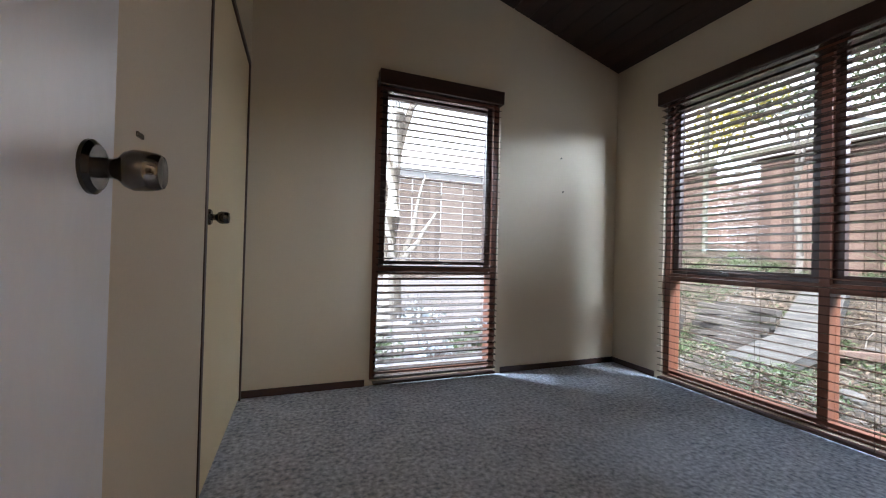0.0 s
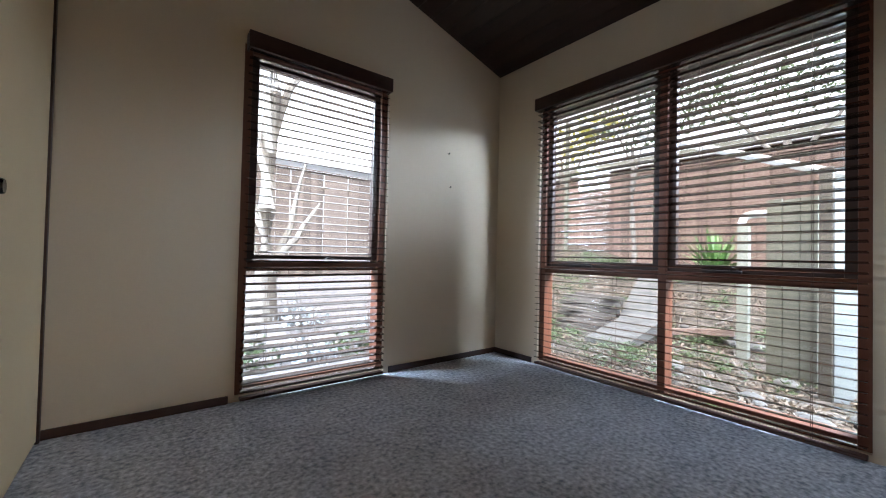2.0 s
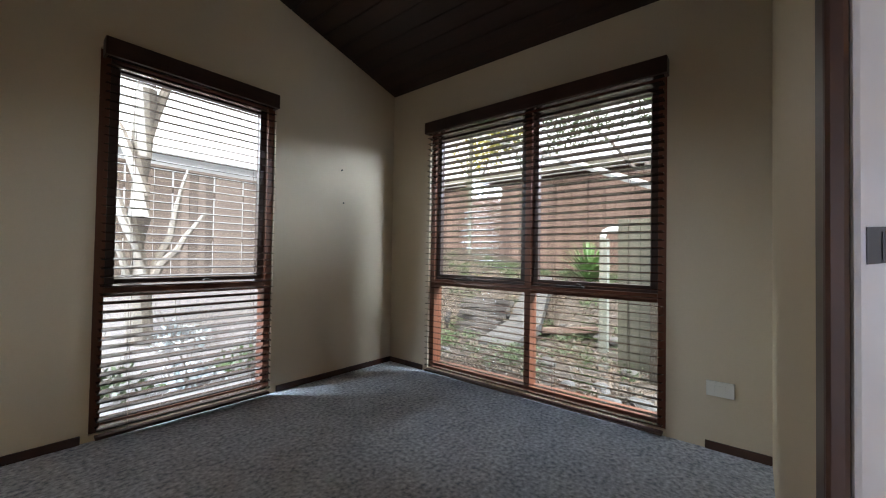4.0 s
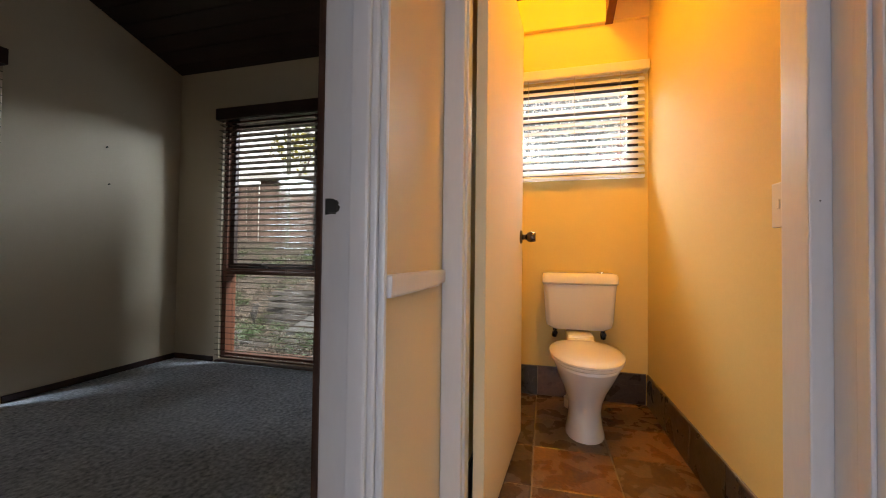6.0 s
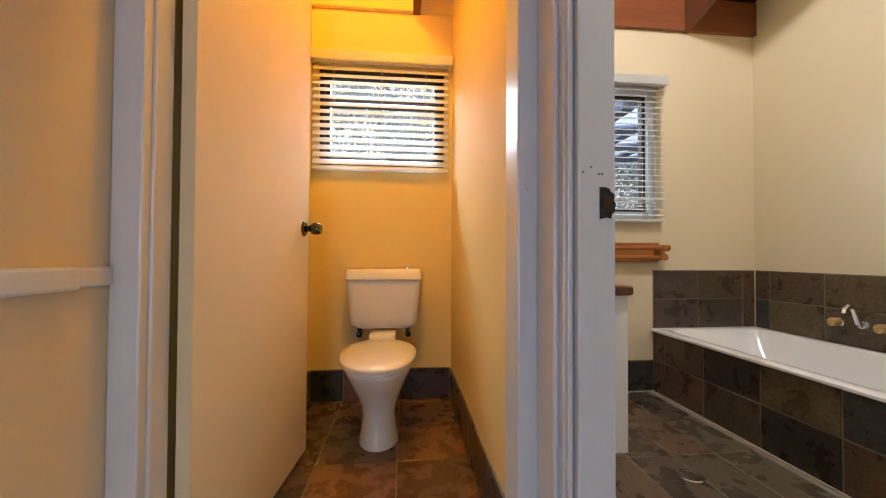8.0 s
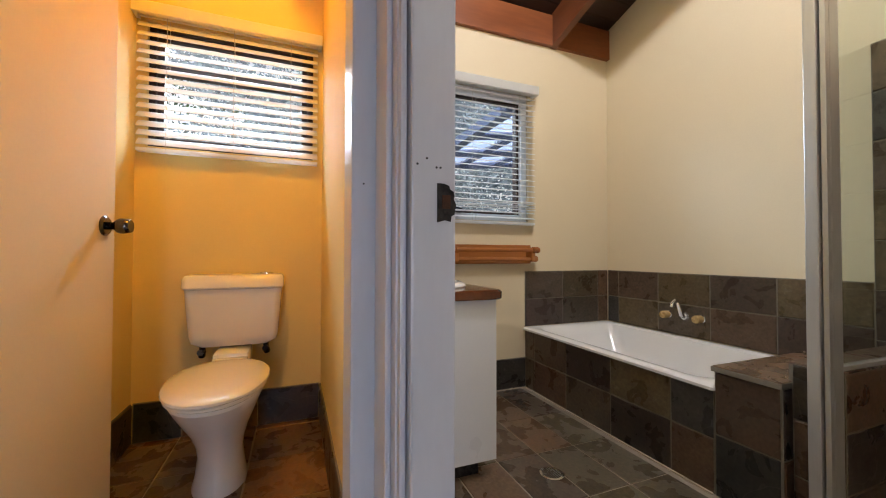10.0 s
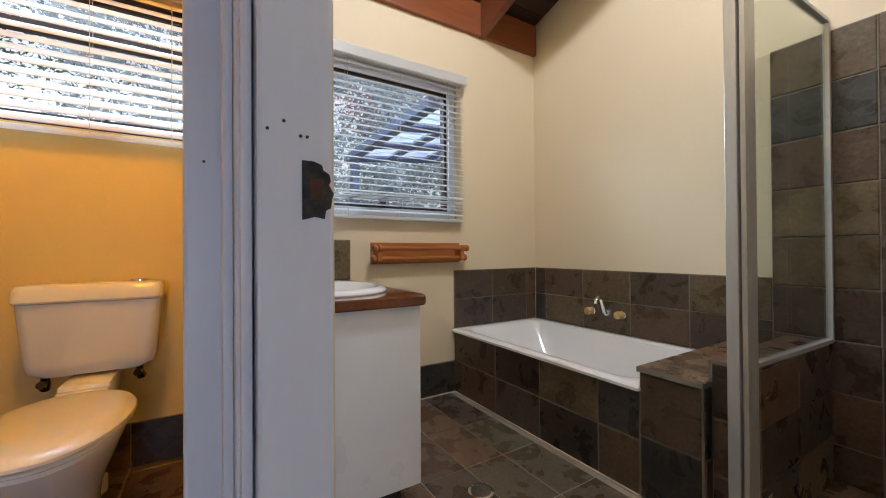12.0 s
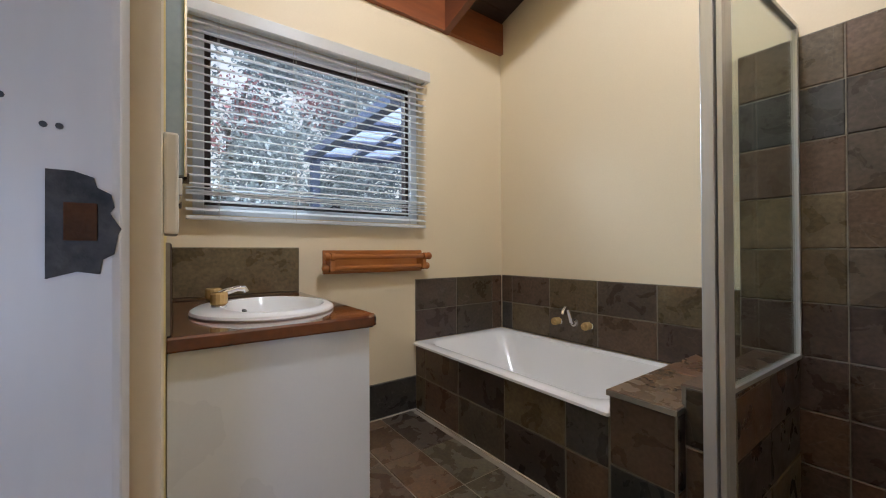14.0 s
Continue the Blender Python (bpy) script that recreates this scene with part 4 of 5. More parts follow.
_n, _l = POLY.node_tree.nodes, POLY.node_tree.links
_tr, _df, _mx = _n.new("ShaderNodeBsdfTranslucent"), _n.new("ShaderNodeBsdfDiffuse"), _n.new("ShaderNodeMixShader")
_tr.inputs[0].default_value, _df.inputs[0].default_value, _mx.inputs[0].default_value = (0.58, 0.70, 1.0, 1), (0.45, 0.56, 0.85, 1), 0.3
_l.new(_tr.outputs[0], _mx.inputs[1])
_l.new(_df.outputs[0], _mx.inputs[2])
_l.new(_mx.outputs[0], _n["Material Output"].inputs[0])
DARKSTEEL = nmat("dark_blue_steel", (0.07, 0.095, 0.18, 1), (0.12, 0.15, 0.26, 1), 0.5, 4, 60, 0.0)


def ground_z(x, y):
    """Level round the house; a bank rises to the east and, less, to the north."""
    e = max(0.0, min(1.0, (x - 4.3) / 2.2))
    n_ = max(0.0, min(1.0, (y - 3.6) / 2.0))
    s_ = 1.0 if y > -1.0 else max(0.0, 1 + (y + 1.0) / 1.5)
    f = math.hypot(x, y)
    fade = max(0.0, min(1.0, (40 - f) / 20))
    return -0.13 + (0.75 * e * e * (3 - 2 * e) * s_ + 0.55 * n_) * fade + 0.05 * noise.noise((x * 1.3, y * 1.3, 0)) * fade


gx = [-300, -60, -20, -8, -4] + [2.66 + 0.22 * k for k in range(36)] + [11, 13, 16, 20, 30, 45, 300]
gy = [-300, -60, -20, -10, -6] + [-3.6 + 0.25 * k for k in range(42)] + [7.5, 9, 12, 16, 25, 45, 300]
verts = [(x, y, ground_z(x, y) if (x > 2.6 or y > 2.66 or y < -3.3) else -0.16) for y in gy for x in gx]
faces = [(j * len(gx) + i, j * len(gx) + i + 1, (j + 1) * len(gx) + i + 1, (j + 1) * len(gx) + i) for j in range(len(gy) - 1) for i in range(len(gx) - 1)]
me = bpy.data.meshes.new("ground")
me.from_pydata(verts, [], faces)
me.materials.append(GRASS)
for p in me.polygons:
    p.use_smooth = True
tagged(new("ground", me), "bare earth and patchy grass rising in a garden bank", "ground", kind="structure")


def leaves(rnd, spots, n, size, wide=0.42):
    """n pointed leaves strewn in ellipsoids (x, y, z, rx, ry, rz), denser toward their skins."""
    verts, faces = [], []
    for _ in range(n):
        x, y, z, rx, ry, rz = rnd.choice(spots)
        d = Vector((rnd.gauss(0, 1), rnd.gauss(0, 1), rnd.gauss(0, 1))).normalized() * rnd.random() ** 0.45
        p = Vector((x + d.x * rx, y + d.y * ry, z + d.z * rz))
        a = Vector((rnd.gauss(0, 1), rnd.gauss(0, 1), rnd.gauss(0, 0.7))).normalized()
        b = a.cross(Vector((rnd.gauss(0, 1), rnd.gauss(0, 1), rnd.gauss(0, 1)))).normalized()
        s_ = size * rnd.uniform(0.6, 1.3)
        k = len(verts)
        verts += [tuple(p), tuple(p + a * s_ * 0.5 + b * s_ * wide * 0.5), tuple(p + a * s_), tuple(p + a * s_ * 0.5 - b * s_ * wide * 0.5)]
        faces.append((k, k + 1, k + 2, k + 3))
    return verts, faces


def crown(name, parent, rnd, spots, n, size, mat, label="", wide=0.42):
    me = bpy.data.meshes.new(name)
    v, f = leaves(rnd, spots, n, size, wide)
    me.from_pydata(v, [], f)
    me.materials.append(mat)
    ob = new(name, me)
    ob.parent = parent
    return tagged(ob, label, kind="stuff")


def limb(bm, rnd, a, b, r0, r1, bend=0.12, seg=7):
    a, b = Vector(a), Vector(b)
    pts, k = [], 6
    for i in range(k + 1):
        f = i / k
        w = Vector((rnd.uniform(-1, 1), rnd.uniform(-1, 1), rnd.uniform(-0.4, 0.4))) * bend * (b - a).length * 0.25 * math.sin(math.pi * f)
        pts.append(a.lerp(b, f) + w)
    tube(bm, pts, [r0 + (r1 - r0) * i / k for i in range(k + 1)], seg)


def tree(name, x, y, h, r, spots, n, size, mat, label, seed, limbs, bark=BARK):
    rnd = random.Random(seed)
    z0 = ground_z(x, y) - 0.05
    ob = base(name, (0, 0, 0), label, "tree" if h > 1.6 else "shrub")
    bm = bmesh.new()
    limb(bm, rnd, (x, y, z0), (x + rnd.uniform(-0.1, 0.1), y + rnd.uniform(-0.1, 0.1), z0 + h), r, r * 0.6, 0.08, 10)
    for lx, ly, lz, f in limbs:
        limb(bm, rnd, (x, y, z0 + h * f), (lx, ly, lz), r * 0.5, r * 0.12)
    part("trunk", bm, bark, ob, smooth=True)
    if n:
        crown("crown", ob, rnd, spots, n, size, mat)
    return ob


def paling_fence(name, a, b, z0, z1, w, mat, label, gap=0.006, skip=(), cap=True, seed=1):
    """Upright boards from a to b in plan on two rails with a capping board."""
    rnd = random.Random(seed)
    a, b = Vector((*a, 0)), Vector((*b, 0))
    L = (b - a).length
    ang = math.degrees(math.atan2(b.y - a.y, b.x - a.x))
    ob = base(name, (a.x, a.y, z0), label, "fence", turn=ang)
    me = mesh_of("paling", boxes((0, w - gap, -0.008, 0.008, 0, z1 - z0), bevel=0.002), mat)
    for k in range(int(L / w)):
        piece("paling", me, ob, pose(k * w, rnd.uniform(-0.003, 0.003), rnd.uniform(-0.02, 0.012), 0, rnd.uniform(-0.4, 0.4)))
    for z in (0.3, (z1 - z0) * 0.55, z1 - z0 - 0.25):
        part("fence_rail", boxes((0, L, 0.009, 0.05, z - 0.04, z + 0.04)), mat, ob)
    if cap:
        part("capping", boxes((0, L, -0.03, 0.06, z1 - z0 + 0.005, z1 - z0 + 0.035)), mat, ob)
    return ob


# north: a tall paling fence with gaps, a pale-trunked tree, low plants
paling_fence("paling_fence", (-1.5, 5.6), (4.4, 5.9), 0.1, 2.0, 0.098, PALING, "weathered brown paling fence with gaps between the boards", gap=0.003, seed=4)
tree("pale_tree", 1.03, 4.3, 3.6, 0.105, [(0.8, 4.4, 3.6, 0.9, 0.6, 0.5)], 320, 0.10, LEAFSKYLIT, "pale-barked tree with forked limbs beside the fence", 3,
     [(0.35, 4.2, 3.1, 0.40), (1.35, 4.25, 1.75, 0.12), (1.6, 4.5, 3.6, 0.55), (1.50, 4.2, 1.35, 0.16), (0.70, 4.3, 2.2, 0.2), (0.75, 4.2, 1.2, 0.1)])
neigh = base("neighbour_house", (3.2, 9.4, 0), "pale rendered neighbouring house behind the fence", "house")
part("house_wall", boxes((-2.2, 2.5, 0, 0.2, 0, 3.0)), WHITESTEEL, neigh)
rf = bmesh.new()
v = [rf.verts.new(p) for p in ((-2.6, -0.4, 2.95), (2.9, -0.4, 2.95), (2.9, 2.4, 4.1), (-2.6, 2.4, 4.1), (-2.6, -0.4, 3.05), (2.9, -0.4, 3.05), (2.9, 2.4, 4.2), (-2.6, 2.4, 4.2))]
for q in ((3, 2, 1, 0), (4, 5, 6, 7), (0, 1, 5, 4), (1, 2, 6, 5), (2, 3, 7, 6), (3, 0, 4, 7)):
    rf.faces.new([v[i] for i in q])
part("roof", rf, WHITESTEEL, neigh, "pale sheet roof")
rnd = random.Random(11)
for k, (x, y) in enumerate(((0.66, 3.36), (1.12, 3.28), (1.58, 3.40), (2.1, 3.9), (0.1, 3.85), (1.3, 4.1))):
    sb = base("low_shrub", (0, 0, 0), "low pale green leafy shrub by the window", "shrub", group="shrubs under the window")
    z = ground_z(x, y)
    bm = bmesh.new()
    for j in range(11):
        limb(bm, rnd, (x, y, z - 0.03), (x + rnd.uniform(-0.3, 0.3), y + rnd.uniform(-0.2, 0.2), z + rnd.uniform(0.25, 0.66)), 0.007, 0.002, 0.2, 5)
    part("stems", bm, BARK, sb)
    crown("foliage", sb, rnd, [(x, y, z + 0.14, 0.28, 0.22, 0.14)], 190, 0.07, LEAFSKYLIT if k % 2 else LEAF)
thing("garden_path", boxes((-1.2, 3.2, 2.68, 3.62, -0.2, -0.06), bevel=0.01), PALEPAVE, "pale concrete path along the house", "path", kind="structure")

PALEGRAVEL = nmat("pale_gravel", (0.085, 0.080, 0.082, 1), (0.19, 0.18, 0.185, 1), 0.95, 30, 90, 1.0, dist=0.02)
gb = bmesh.new()
loft(gb, [[(x, 3.62, -0.3), (x, 5.5, 0.2), (x, 5.5, 0.50 + 0.02 * math.sin(x * 3)), (x, 4.5, 0.22 + 0.03 * math.sin(x * 5)), (x, 3.62, -0.07)] for x in [-1.2 + 0.2 * k for k in range(25)]])
thing("gravel_bed", gb, PALEGRAVEL, "pale gravel bed sloping up to the fence", "gravel", kind="structure", smooth=True)

# east: red fence and house beyond a bank, gutter, posts, grey fence
paling_fence("boundary_fence", (8.6, 8.0), (8.8, -0.6), 0.4, 2.75, 0.19, REDFENCE, "red-brown timber boundary fence behind the garden bank", gap=0.012, seed=7)
house2 = base("brick_house", (11.5, 3.0, 0), "red-brown brick neighbouring house beyond the fence", "house")
part("house_wall", boxes((0, 0.2, -4.5, 6.5, 0, 3.6)), REDFENCE, house2)
part("gutter", boxes((-0.45, -0.3, -5.0, 7.0, 3.5, 3.65), bevel=0.02), WHITESTEEL, house2, "white gutter")
part("eave_roof", boxes((-0.4, 3.0, -5.0, 7.0, 3.65, 3.75)), GREYTIMBER, house2)
gut = bmesh.new()
tube(gut, [(7.0, 5.1, 3.82), (7.0, -0.15, 1.523)], 0.055, 4)
pg = base("pergola", (0, 0, 0), "sloping white painted beam on slim posts above the bank", "pergola")
part("beam", gut, WHITESTEEL, pg, "white painted beam")
for y, zt in ((4.9, 3.70), (0.0, 1.6)):
    part("post", boxes((6.97, 7.03, y - 0.03, y + 0.03, ground_z(7.0, y) - 0.05, zt)), GREYTIMBER, pg)
tree("slim_tree", 6.9, 3.45, 2.3, 0.05, [(6.9, 3.3, 3.3, 0.9, 1.1, 0.55)], 700, 0.10, LEAF, "slim white-barked tree on the garden bank", 5, [(6.8, 3.1, 3.3, 0.7), (6.9, 3.9, 3.4, 0.8)])
tree("leafy_tree", 9.6, 1.8, 2.6, 0.11, [(9.6, 2.2, 4.3, 1.2, 1.5, 0.8), (9.5, 0.6, 4.2, 1.0, 1.3, 0.7), (9.9, 3.6, 4.6, 1.0, 1.0, 0.7)], 2600, 0.11, LEAF, "leafy green tree beyond the fence", 6, [(9.5, 0.6, 4.2, 0.8), (9.6, 3.2, 4.4, 0.8)])
tree("yellow_tree", 9.4, 6.6, 2.2, 0.09, [(9.4, 6.3, 4.0, 0.9, 0.9, 0.75), (9.4, 5.5, 4.3, 0.6, 0.7, 0.4)], 1500, 0.13, LEAFYEL, "yellow-leaved tree beyond the fence", 8, [(9.4, 5.6, 4.2, 0.8), (9.5, 6.9, 4.2, 0.8)])
# grey close fence, post with pipe, pale blue sheet
paling_fence("grey_fence", (4.2, 1.04), (4.05, 0.67), -0.2, 1.36, 0.118, GREYTIMBER, "weathered grey board fence at the side of the garden", gap=0.004, cap=False, seed=9)
po = base("gate_post", (4.6, 1.30, 0), "pale timber post with a rounded pipe over it", "post")
part("post", boxes((-0.045, 0.045, -0.045, 0.045, ground_z(4.6, 1.3) - 0.1, 1.18), bevel=0.006), GREYTIMBER, po)
part("pipe", tube(bmesh.new(), [(0, 0.02, 0.9), (0, 0.02, 1.2), (0, 0.0, 1.255), (0, -0.06, 1.28), (0, -0.16, 1.28), (0, -0.20, 1.25), (0, -0.21, 1.1)], 0.035, 12), WHITESTEEL, po, "white pipe", True)
po = base("old_post", (3.8, 0.64, 0), "dark weathered post with flaking white paint", "post")
part("post", boxes((-0.04, 0.04, -0.035, 0.035, -0.25, 1.5), bevel=0.006), SLEEPER, po)
part("panel", boxes((-0.01, 0.01, -0.25, -0.04, -0.18, 1.40), bevel=0.003), BLUEPANEL, po, "pale blue sheet panel")
# bank: sleepers, fallen timber, concrete slope, spiky plant, rocks
rnd = random.Random(21)
for k in range(13):
    o = thing("old_sleeper", boxes((-0.04, 0.04, -0.38, 0.38, 0.0, 0.05), bevel=0.006), SLEEPER, "weathered grey timber offcut lying in a heap", "timber", group="heap of old timber")
    o.matrix_world = pose(4.35 + 0.03 * k, 2.9 + rnd.uniform(-0.06, 0.06), -0.12 + 0.036 * k, rnd.uniform(-6, 6), rnd.uniform(-4, 4), rnd.uniform(-24, 24))
o = thing("stump", tube(bmesh.new(), [(4.15, 3.22, -0.18), (4.15, 3.22, 0.10), (4.17, 3.2, 0.22)], [0.055, 0.045, 0.035], 10), SLEEPER, "short dark stump on the bank", "stump")
o = thing("fallen_timber", boxes((-0.035, 0.035, -0.34, 0.34, -0.035, 0.035), bevel=0.006), REDFENCE, "red-brown timber lying across the bank", "timber")
o.matrix_world = pose(4.75, 1.75, 0.06, -7, 0, 8)
sl = bmesh.new()
loft(sl, [[(4.0, 2.14, -0.16), (4.0, 2.62, -0.16), (4.0, 2.62, -0.07), (4.0, 2.14, -0.07)], [(4.55, 2.05, 0.0), (4.55, 2.50, 0.0), (4.55, 2.50, 0.12), (4.55, 2.05, 0.12)], [(5.6, 2.35, 0.45), (5.6, 2.72, 0.45), (5.6, 2.72, 0.66), (5.6, 2.35, 0.66)]])
thing("concrete_ramp", sl, CONCRETE, "pale concrete path climbing the garden bank", "path", kind="structure")
sp = base("spiky_plant", (6.2, 2.0, ground_z(6.2, 2.0)), "green spiky strap-leaved plant on the bank", "plant")
bm = bmesh.new()
for k in range(80):
    a, t = rnd.uniform(0, 2 * math.pi), rnd.uniform(0.15, 1.15)
    L, w = rnd.uniform(0.5, 0.82), 0.026
    d, side = Vector((math.cos(a) * math.sin(t), math.sin(a) * math.sin(t), math.cos(t))), Vector((-math.sin(a), math.cos(a), 0)) * w
    p1, p2 = d * L * 0.55 + Vector((0, 0, 0.04)), d * L + Vector((0, 0, -0.08 * t))
    v = [bm.verts.new(q) for q in (-side * 0.5, side * 0.5, p1 + side, p2, p1 - side)]
    bm.faces.new(v)
part("fronds", bm, FROND, sp)
tufts = base("bank_plants", (0, 0, 0), "low green weeds and grass tufts on the bank", "weeds", kind="stuff")
spots = []
for k in range(170):
    x, y = rnd.uniform(3.2, 7.8), rnd.uniform(0.6, 5.0)
    spots.append((x, y, ground_z(x, y) + 0.05, rnd.uniform(0.08, 0.25), rnd.uniform(0.08, 0.25), 0.07))
crown("weeds", tufts, rnd, spots, 15000, 0.05, LEAF, wide=0.25)
LITTER = nmat("dry_leaf_litter", (0.05, 0.036, 0.026, 1), (0.26, 0.20, 0.155, 1), 0.9, 9, 60, 0.0)
litter = base("leaf_litter", (0, 0, 0), "dry leaves, bark and twigs strewn over the bank", "leaf litter", kind="stuff")
bits = []
for k in range(420):
    x, y = rnd.uniform(2.9, 6.8), rnd.uniform(0.2, 4.6)
    bits.append((x, y, ground_z(x, y) + 0.012, 0.16, 0.16, 0.012))
crown("dry_leaves", litter, rnd, bits, 15000, 0.055, LITTER, wide=0.3)
twigs = bmesh.new()
for k in range(150):
    x, y, a, q = rnd.uniform(3.0, 5.6), rnd.uniform(0.4, 3.8), rnd.uniform(0, math.pi), rnd.uniform(0.08, 0.32)
    x2, y2 = x + q * math.cos(a), y + q * math.sin(a)
    limb(twigs, rnd, (x, y, ground_z(x, y) + 0.01), (x2, y2, ground_z(x2, y2) + rnd.uniform(0.01, 0.09)), 0.006, 0.003, 0.25, 5)
part("twigs", twigs, BARK, litter, "thin dry twigs", kind="stuff")
for k in range(34):
    x, y, r = rnd.uniform(3.0, 5.2), rnd.uniform(0.3, 3.6), rnd.uniform(0.03, 0.10)
    bm = bmesh.new()
    bmesh.ops.create_icosphere(bm, subdivisions=2, radius=r)
    for v in bm.verts:
        v.co *= 1 + 0.35 * noise.noise(v.co * 9 + Vector((k, 0, 0)))
        v.co.z *= 0.6
    o = thing("garden_rock", bm, ROCK, "rough grey garden stone on the earth", "rock", group="stones on the bank")
    o.location = (x, y, ground_z(x, y) + r * 0.25)

# south-east: flowering shrub, pergola roof of clear sheet
rnd = random.Random(31)
bush = [(6.2 + rnd.uniform(-0.6, 1.0), rnd.uniform(-4.6, 0.4), rnd.uniform(0.6, 5.0), rnd.uniform(0.4, 0.8), rnd.uniform(0.4, 0.8), rnd.uniform(0.35, 0.7)) for k in range(80)]
fl = tree("flowering_shrub", 6.6, -1.9, 2.6, 0.10, bush, 84000, 0.085, LEAFSKYLIT, "tall dense shrub with leaves coloured pale as if sky-lit and pink flowers", 12, [(6.4, -0.6, 3.2, 0.5), (6.5, -3.2, 3.3, 0.5), (6.4, -2.2, 4.0, 0.8), (6.3, -4.0, 2.6, 0.3)])
crown("flowers", fl, rnd, [(5.75, -2.0, 2.8, 0.25, 0.5, 0.45), (5.8, -2.9, 3.0, 0.25, 0.4, 0.35), (5.8, -1.5, 2.3, 0.2, 0.3, 0.3)], 1100, 0.050, PINK, "pink flowers", 0.7)
pr = base("pergola_roof", (4.1, -2.55, 0), "clear corrugated sheet roof on a dark blue steel frame", "pergola")


def slope(u, w):
    """u runs along the eave away from the house, w up the slope to the south."""
    return (u, -w, 2.08 + w * 0.10)


part("gutter", boxes((-1.15, 1.0, -0.05, 0.05, 2.02, 2.11), bevel=0.006), DARKSTEEL, pr, "dark blue gutter")
for w in (0.55, 1.1, 1.65, 2.2):
    part("purlin", tube(bmesh.new(), [slope(-1.15, w), slope(1.0, w)], 0.04, 4), DARKSTEEL, pr)
for u in (-1.12, -0.42, 0.28, 0.98):
    part("roof_rafter", tube(bmesh.new(), [slope(u, 0.0), slope(u, 2.25)], 0.045, 4), DARKSTEEL, pr)
for j in range(4):
    for k in range(3):
        bm = bmesh.new()
        n_ = 26
        rows = []
        for w in (j * 0.55 + 0.03, j * 0.55 + 0.53):
            rows.append([Vector(slope(-1.10 + k * 0.70 + 0.66 * i / n_, w)) + Vector((0, 0, 0.05 + 0.012 * math.sin(i * 1.9))) for i in range(n_ + 1)])
        vs = [[bm.verts.new(p) for p in r] for r in rows]
        for i in range(n_):
            bm.faces.new((vs[0][i], vs[0][i + 1], vs[1][i + 1], vs[1][i]))
        part("roof_sheet", bm, POLY, pr, "pale blue translucent sheet")
for u, w in ((0.9, 0.05), (0.9, 2.2)):
    p = slope(u, w)
    part("post", boxes((p[0] - 0.045, p[0] + 0.045, p[1] - 0.045, p[1] + 0.045, -0.25, p[2])), DARKSTEEL, pr)

# ---- slate pieces ----
TILE = {}


def tile_mesh(a, b, t, mat=None):
    """A slate piece a by b, t thick, lying in x and y, with a slightly riven face."""
    key = (round(a, 3), round(b, 3), t, (mat or SLATE).name)
    if key not in TILE:
        rnd = random.Random(int(a * 1000) * 31 + int(b * 1000))
        j = lambda: rnd.uniform(-0.0012, 0.0012)
        e = 0.003
        v = [(0, 0, 0), (a, 0, 0), (a, b, 0), (0, b, 0), (j(), j(), t - e), (a + j(), j(), t - e), (a + j(), b + j(), t - e), (j(), b + j(), t - e), (e, e, t + j()), (a - e, e, t + j()), (a - e, b - e, t + j()), (e, b - e, t + j())]
        f = [(0, 1, 5, 4), (1, 2, 6, 5), (2, 3, 7, 6), (3, 0, 4, 7), (4, 5, 9, 8), (5, 6, 10, 9), (6, 7, 11, 10), (7, 4, 8, 11), (8, 9, 10, 11)]
        me = bpy.data.meshes.new("tile")
        me.from_pydata(v, [], f)
        me.materials.append(mat or SLATE)
        TILE[key] = me
    return TILE[key]


G = 0.005


def lay(parent, frame_m, us, vs, t=0.009, keep=None, bed=True, mat=None):
    """Tiles between the joints us and vs in the plane of frame_m (local x, y, outward z)."""
    inv = parent.matrix_world.inverted() if parent.type == "EMPTY" else Matrix()
    if bed:
        g = part("grout_bed", boxes((us[0], us[-1], vs[0], vs[-1], -0.001, t - 0.0035)), GROUT, parent, "pale grout")
        g.matrix_basis = inv @ frame_m
    for u0, u1 in zip(us, us[1:]):
        for v0, v1 in zip(vs, vs[1:]):
            if keep and not keep((u0 + u1) / 2, (v0 + v1) / 2):
                continue
            o = new("tile", tile_mesh(u1 - u0 - G, v1 - v0 - G, t, mat))
            o.parent = parent
            o.matrix_basis = inv @ frame_m @ pose(u0 + G / 2, v0 + G / 2, random.uniform(-0.0006, 0.0006))


def steps(a, b, first, d):
    out, q = [a], first
    while q < b - 0.02:
        if q > a + 0.02:
            out.append(q)
        q += d
    return out + [b]


FL = Matrix()
ob = bpy.data.objects
bpy.context.view_layer.update()
lay(ob["floor_wc"], FL @ pose(0, 0, -0.0085), steps(1.07, EAST, 1.127, 0.32), steps(-1.09, -0.245, -1.11, 0.333), bed=False, mat=SLATE_BROWN)
lay(ob["floor_bath"], FL @ pose(0, 0, -0.0085), steps(-0.02, EAST, 0.085, 0.3243), steps(SOUTH, -1.145, -2.965, 0.2), keep=lambda u, v: not (u > 1.0 and v < -2.46), bed=False, mat=SLATE_FLOOR)
# faces of walls: local x along the wall, local y up, local z out of the wall
face_e = Matrix(((0, 0, -1, EAST), (1, 0, 0, 0), (0, 1, 0, 0), (0, 0, 0, 1)))
face_s = Matrix(((-1, 0, 0, 0), (0, 0, 1, SOUTH), (0, 1, 0, 0), (0, 0, 0, 1)))
face_front = Matrix(((-1, 0, 0, 0), (0, 0, 1, -2.412), (0, 1, 0, 0), (0, 0, 0, 1)))
face_wc_s = Matrix(((-1, 0, 0, 0), (0, 0, 1, -1.09), (0, 1, 0, 0), (0, 0, 0, 1)))
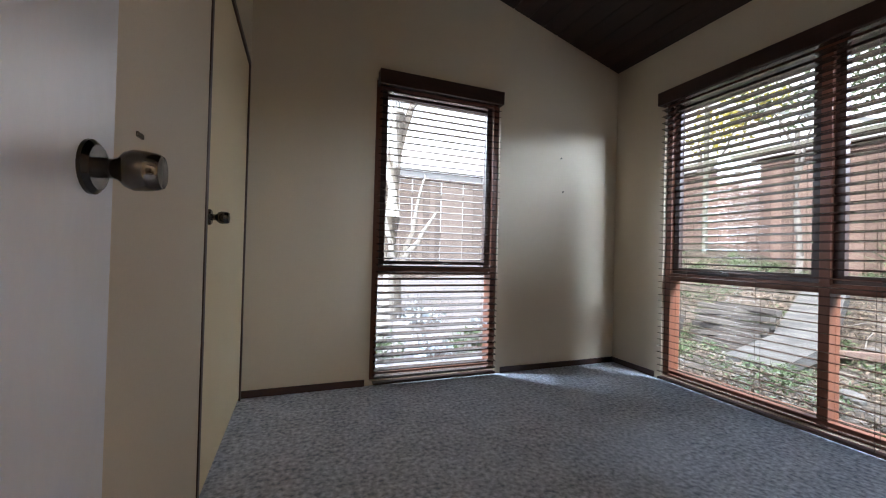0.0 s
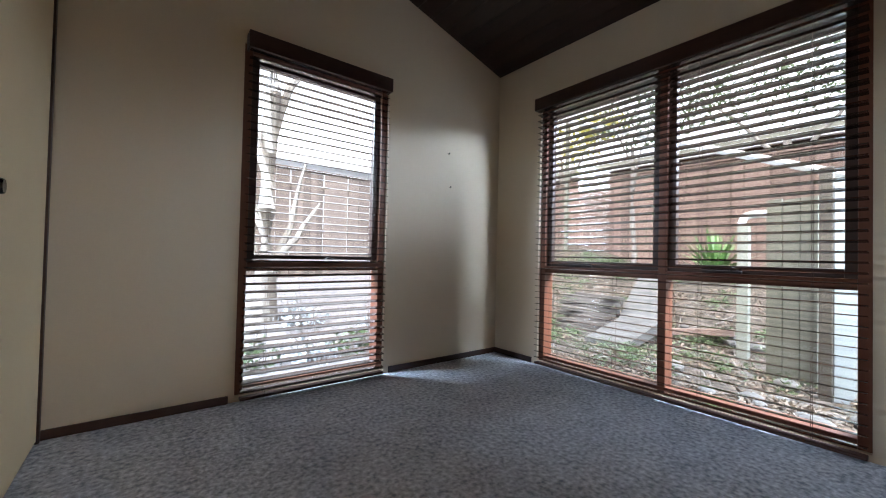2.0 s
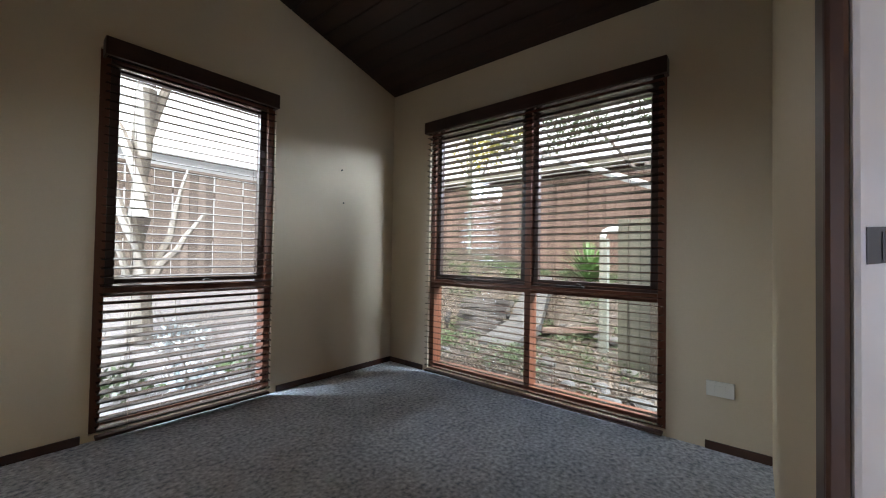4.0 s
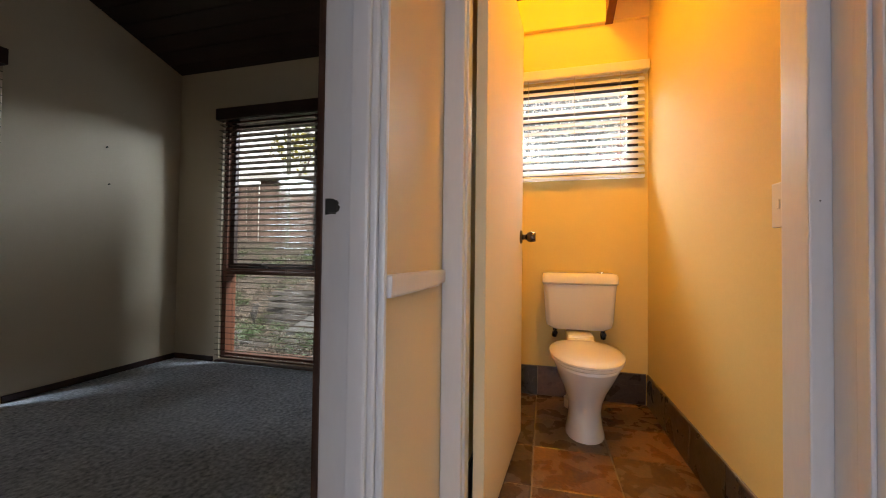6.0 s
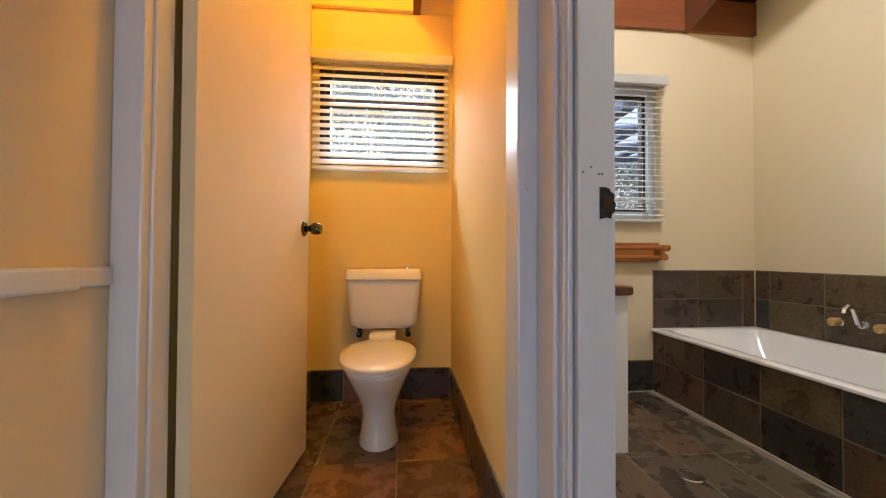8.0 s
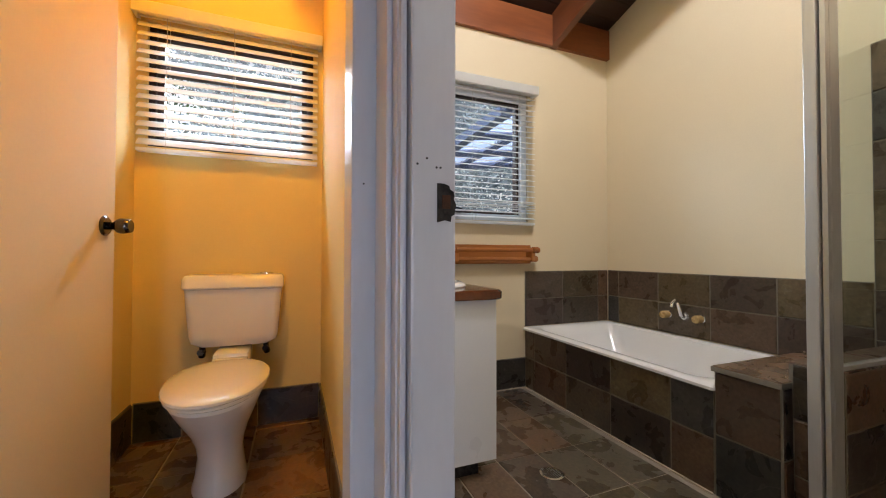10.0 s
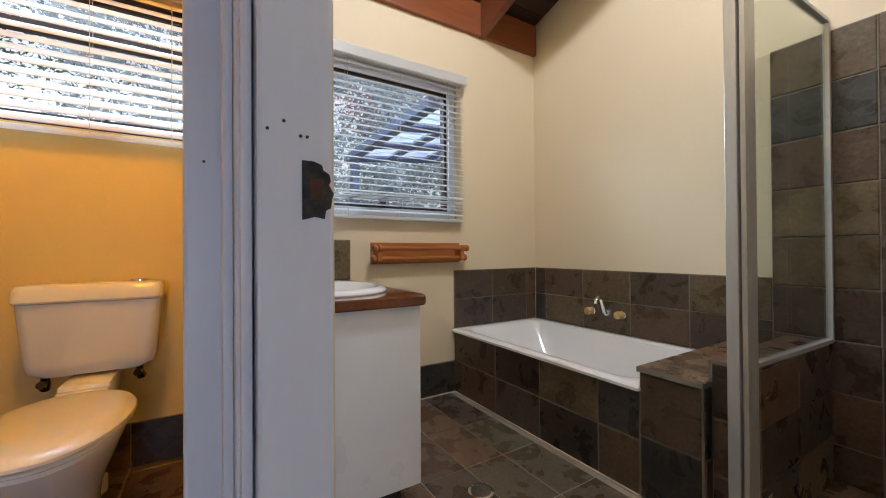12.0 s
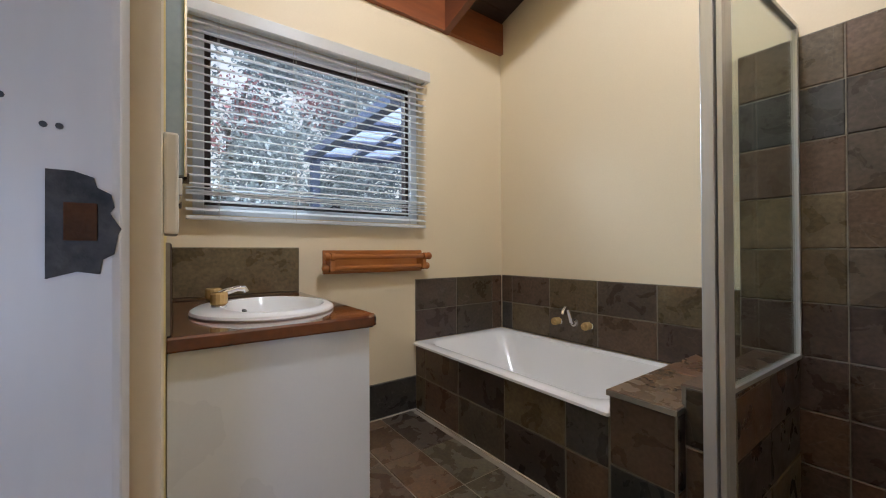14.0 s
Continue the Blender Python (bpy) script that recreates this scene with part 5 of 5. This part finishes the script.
face_wc_n = Matrix(((1, 0, 0, 0), (0, 0, -1, -0.245), (0, 1, 0, 0), (0, 0, 0, 1)))
face_b_n = Matrix(((1, 0, 0, 0), (0, 0, -1, -1.19), (0, 1, 0, 0), (0, 0, 0, 1)))
lay(ob["wall_bath_east"], face_e, [SOUTH + 0.01, -3.03, -2.715, -2.403], [0.405, 0.590, 0.776], 0.010)
lay(ob["wall_bath_east"], face_e, [-2.403, -2.06, -1.73], [0.0, 0.20], 0.010)
lay(ob["wall_bath_east"], face_e, [-1.722, -1.205], [0.748, 0.966], 0.012)
lay(ob["wall_bath_north"], face_b_n, [1.60, 2.03, 2.448], [0.748, 0.966], 0.012)
lay(ob["wall_south"], face_s, [-2.448, -2.35, -2.033, -1.708, -1.391, -1.058], [0.405, 0.590, 0.776], 0.010)
lay(ob["wall_south"], face_s, [-1.058, -0.748, -0.438, -0.128, 0.02], [0.0, 0.145, 0.345, 0.545, 0.745, 0.945, 1.145, 1.345, 1.545, 1.745], 0.010)
lay(ob["wall_wc_east"], face_e, [-1.08, -0.78, -0.45, -0.255], [0.0, 0.186], 0.010)
lay(ob["wall_wc_south"], face_wc_s, [-2.448, -2.09, -1.76, -1.43, -1.115], [0.0, 0.186], 0.010)
lay(ob["wall_wc_north"], face_wc_n, [1.115, 1.44, 1.77, 2.10, 2.448], [0.0, 0.186], 0.010)
lay(ob["bath_front"], face_front, [-2.456, -2.352, -2.045, -1.717, -1.396, -1.222], [0.0, 0.203, 0.381], 0.011)
lay(ob["bath_hob"], face_front, [-1.218, -1.012], [0.0, 0.225, 0.455], 0.012)
face_hob_w = Matrix(((0, 0, -1, 1.014), (-1, 0, 0, 0), (0, 1, 0, 0), (0, 0, 0, 1)))
lay(ob["bath_hob"], face_hob_w, [2.404, 2.46], [0.0, 0.225, 0.455], 0.010)
lay(ob["bath_hob"], pose(0, 0, 0.458), [1.002, 1.222], [-3.118, -2.76, -2.388], 0.020, mat=SLATE_FLOOR)
face_k_w = Matrix(((0, 0, -1, 0.885), (-1, 0, 0, 0), (0, 1, 0, 0), (0, 0, 0, 1)))
lay(ob["shower_kerb_wall"], face_k_w, [2.45, 2.76, 3.118], [0.0, 0.18, 0.36, 0.535], 0.009)
face_k_n = Matrix(((-1, 0, 0, 0), (0, 0, 1, -2.45), (0, 1, 0, 0), (0, 0, 0, 1)))
lay(ob["shower_kerb_wall"], face_k_n, [-1.002, -0.876], [0.0, 0.18, 0.36, 0.535], 0.009)
lay(ob["shower_kerb_wall"], pose(0, 0, 0.5345), [0.876, 1.016], [-3.118, -2.76, -2.442], 0.006, bed=False)
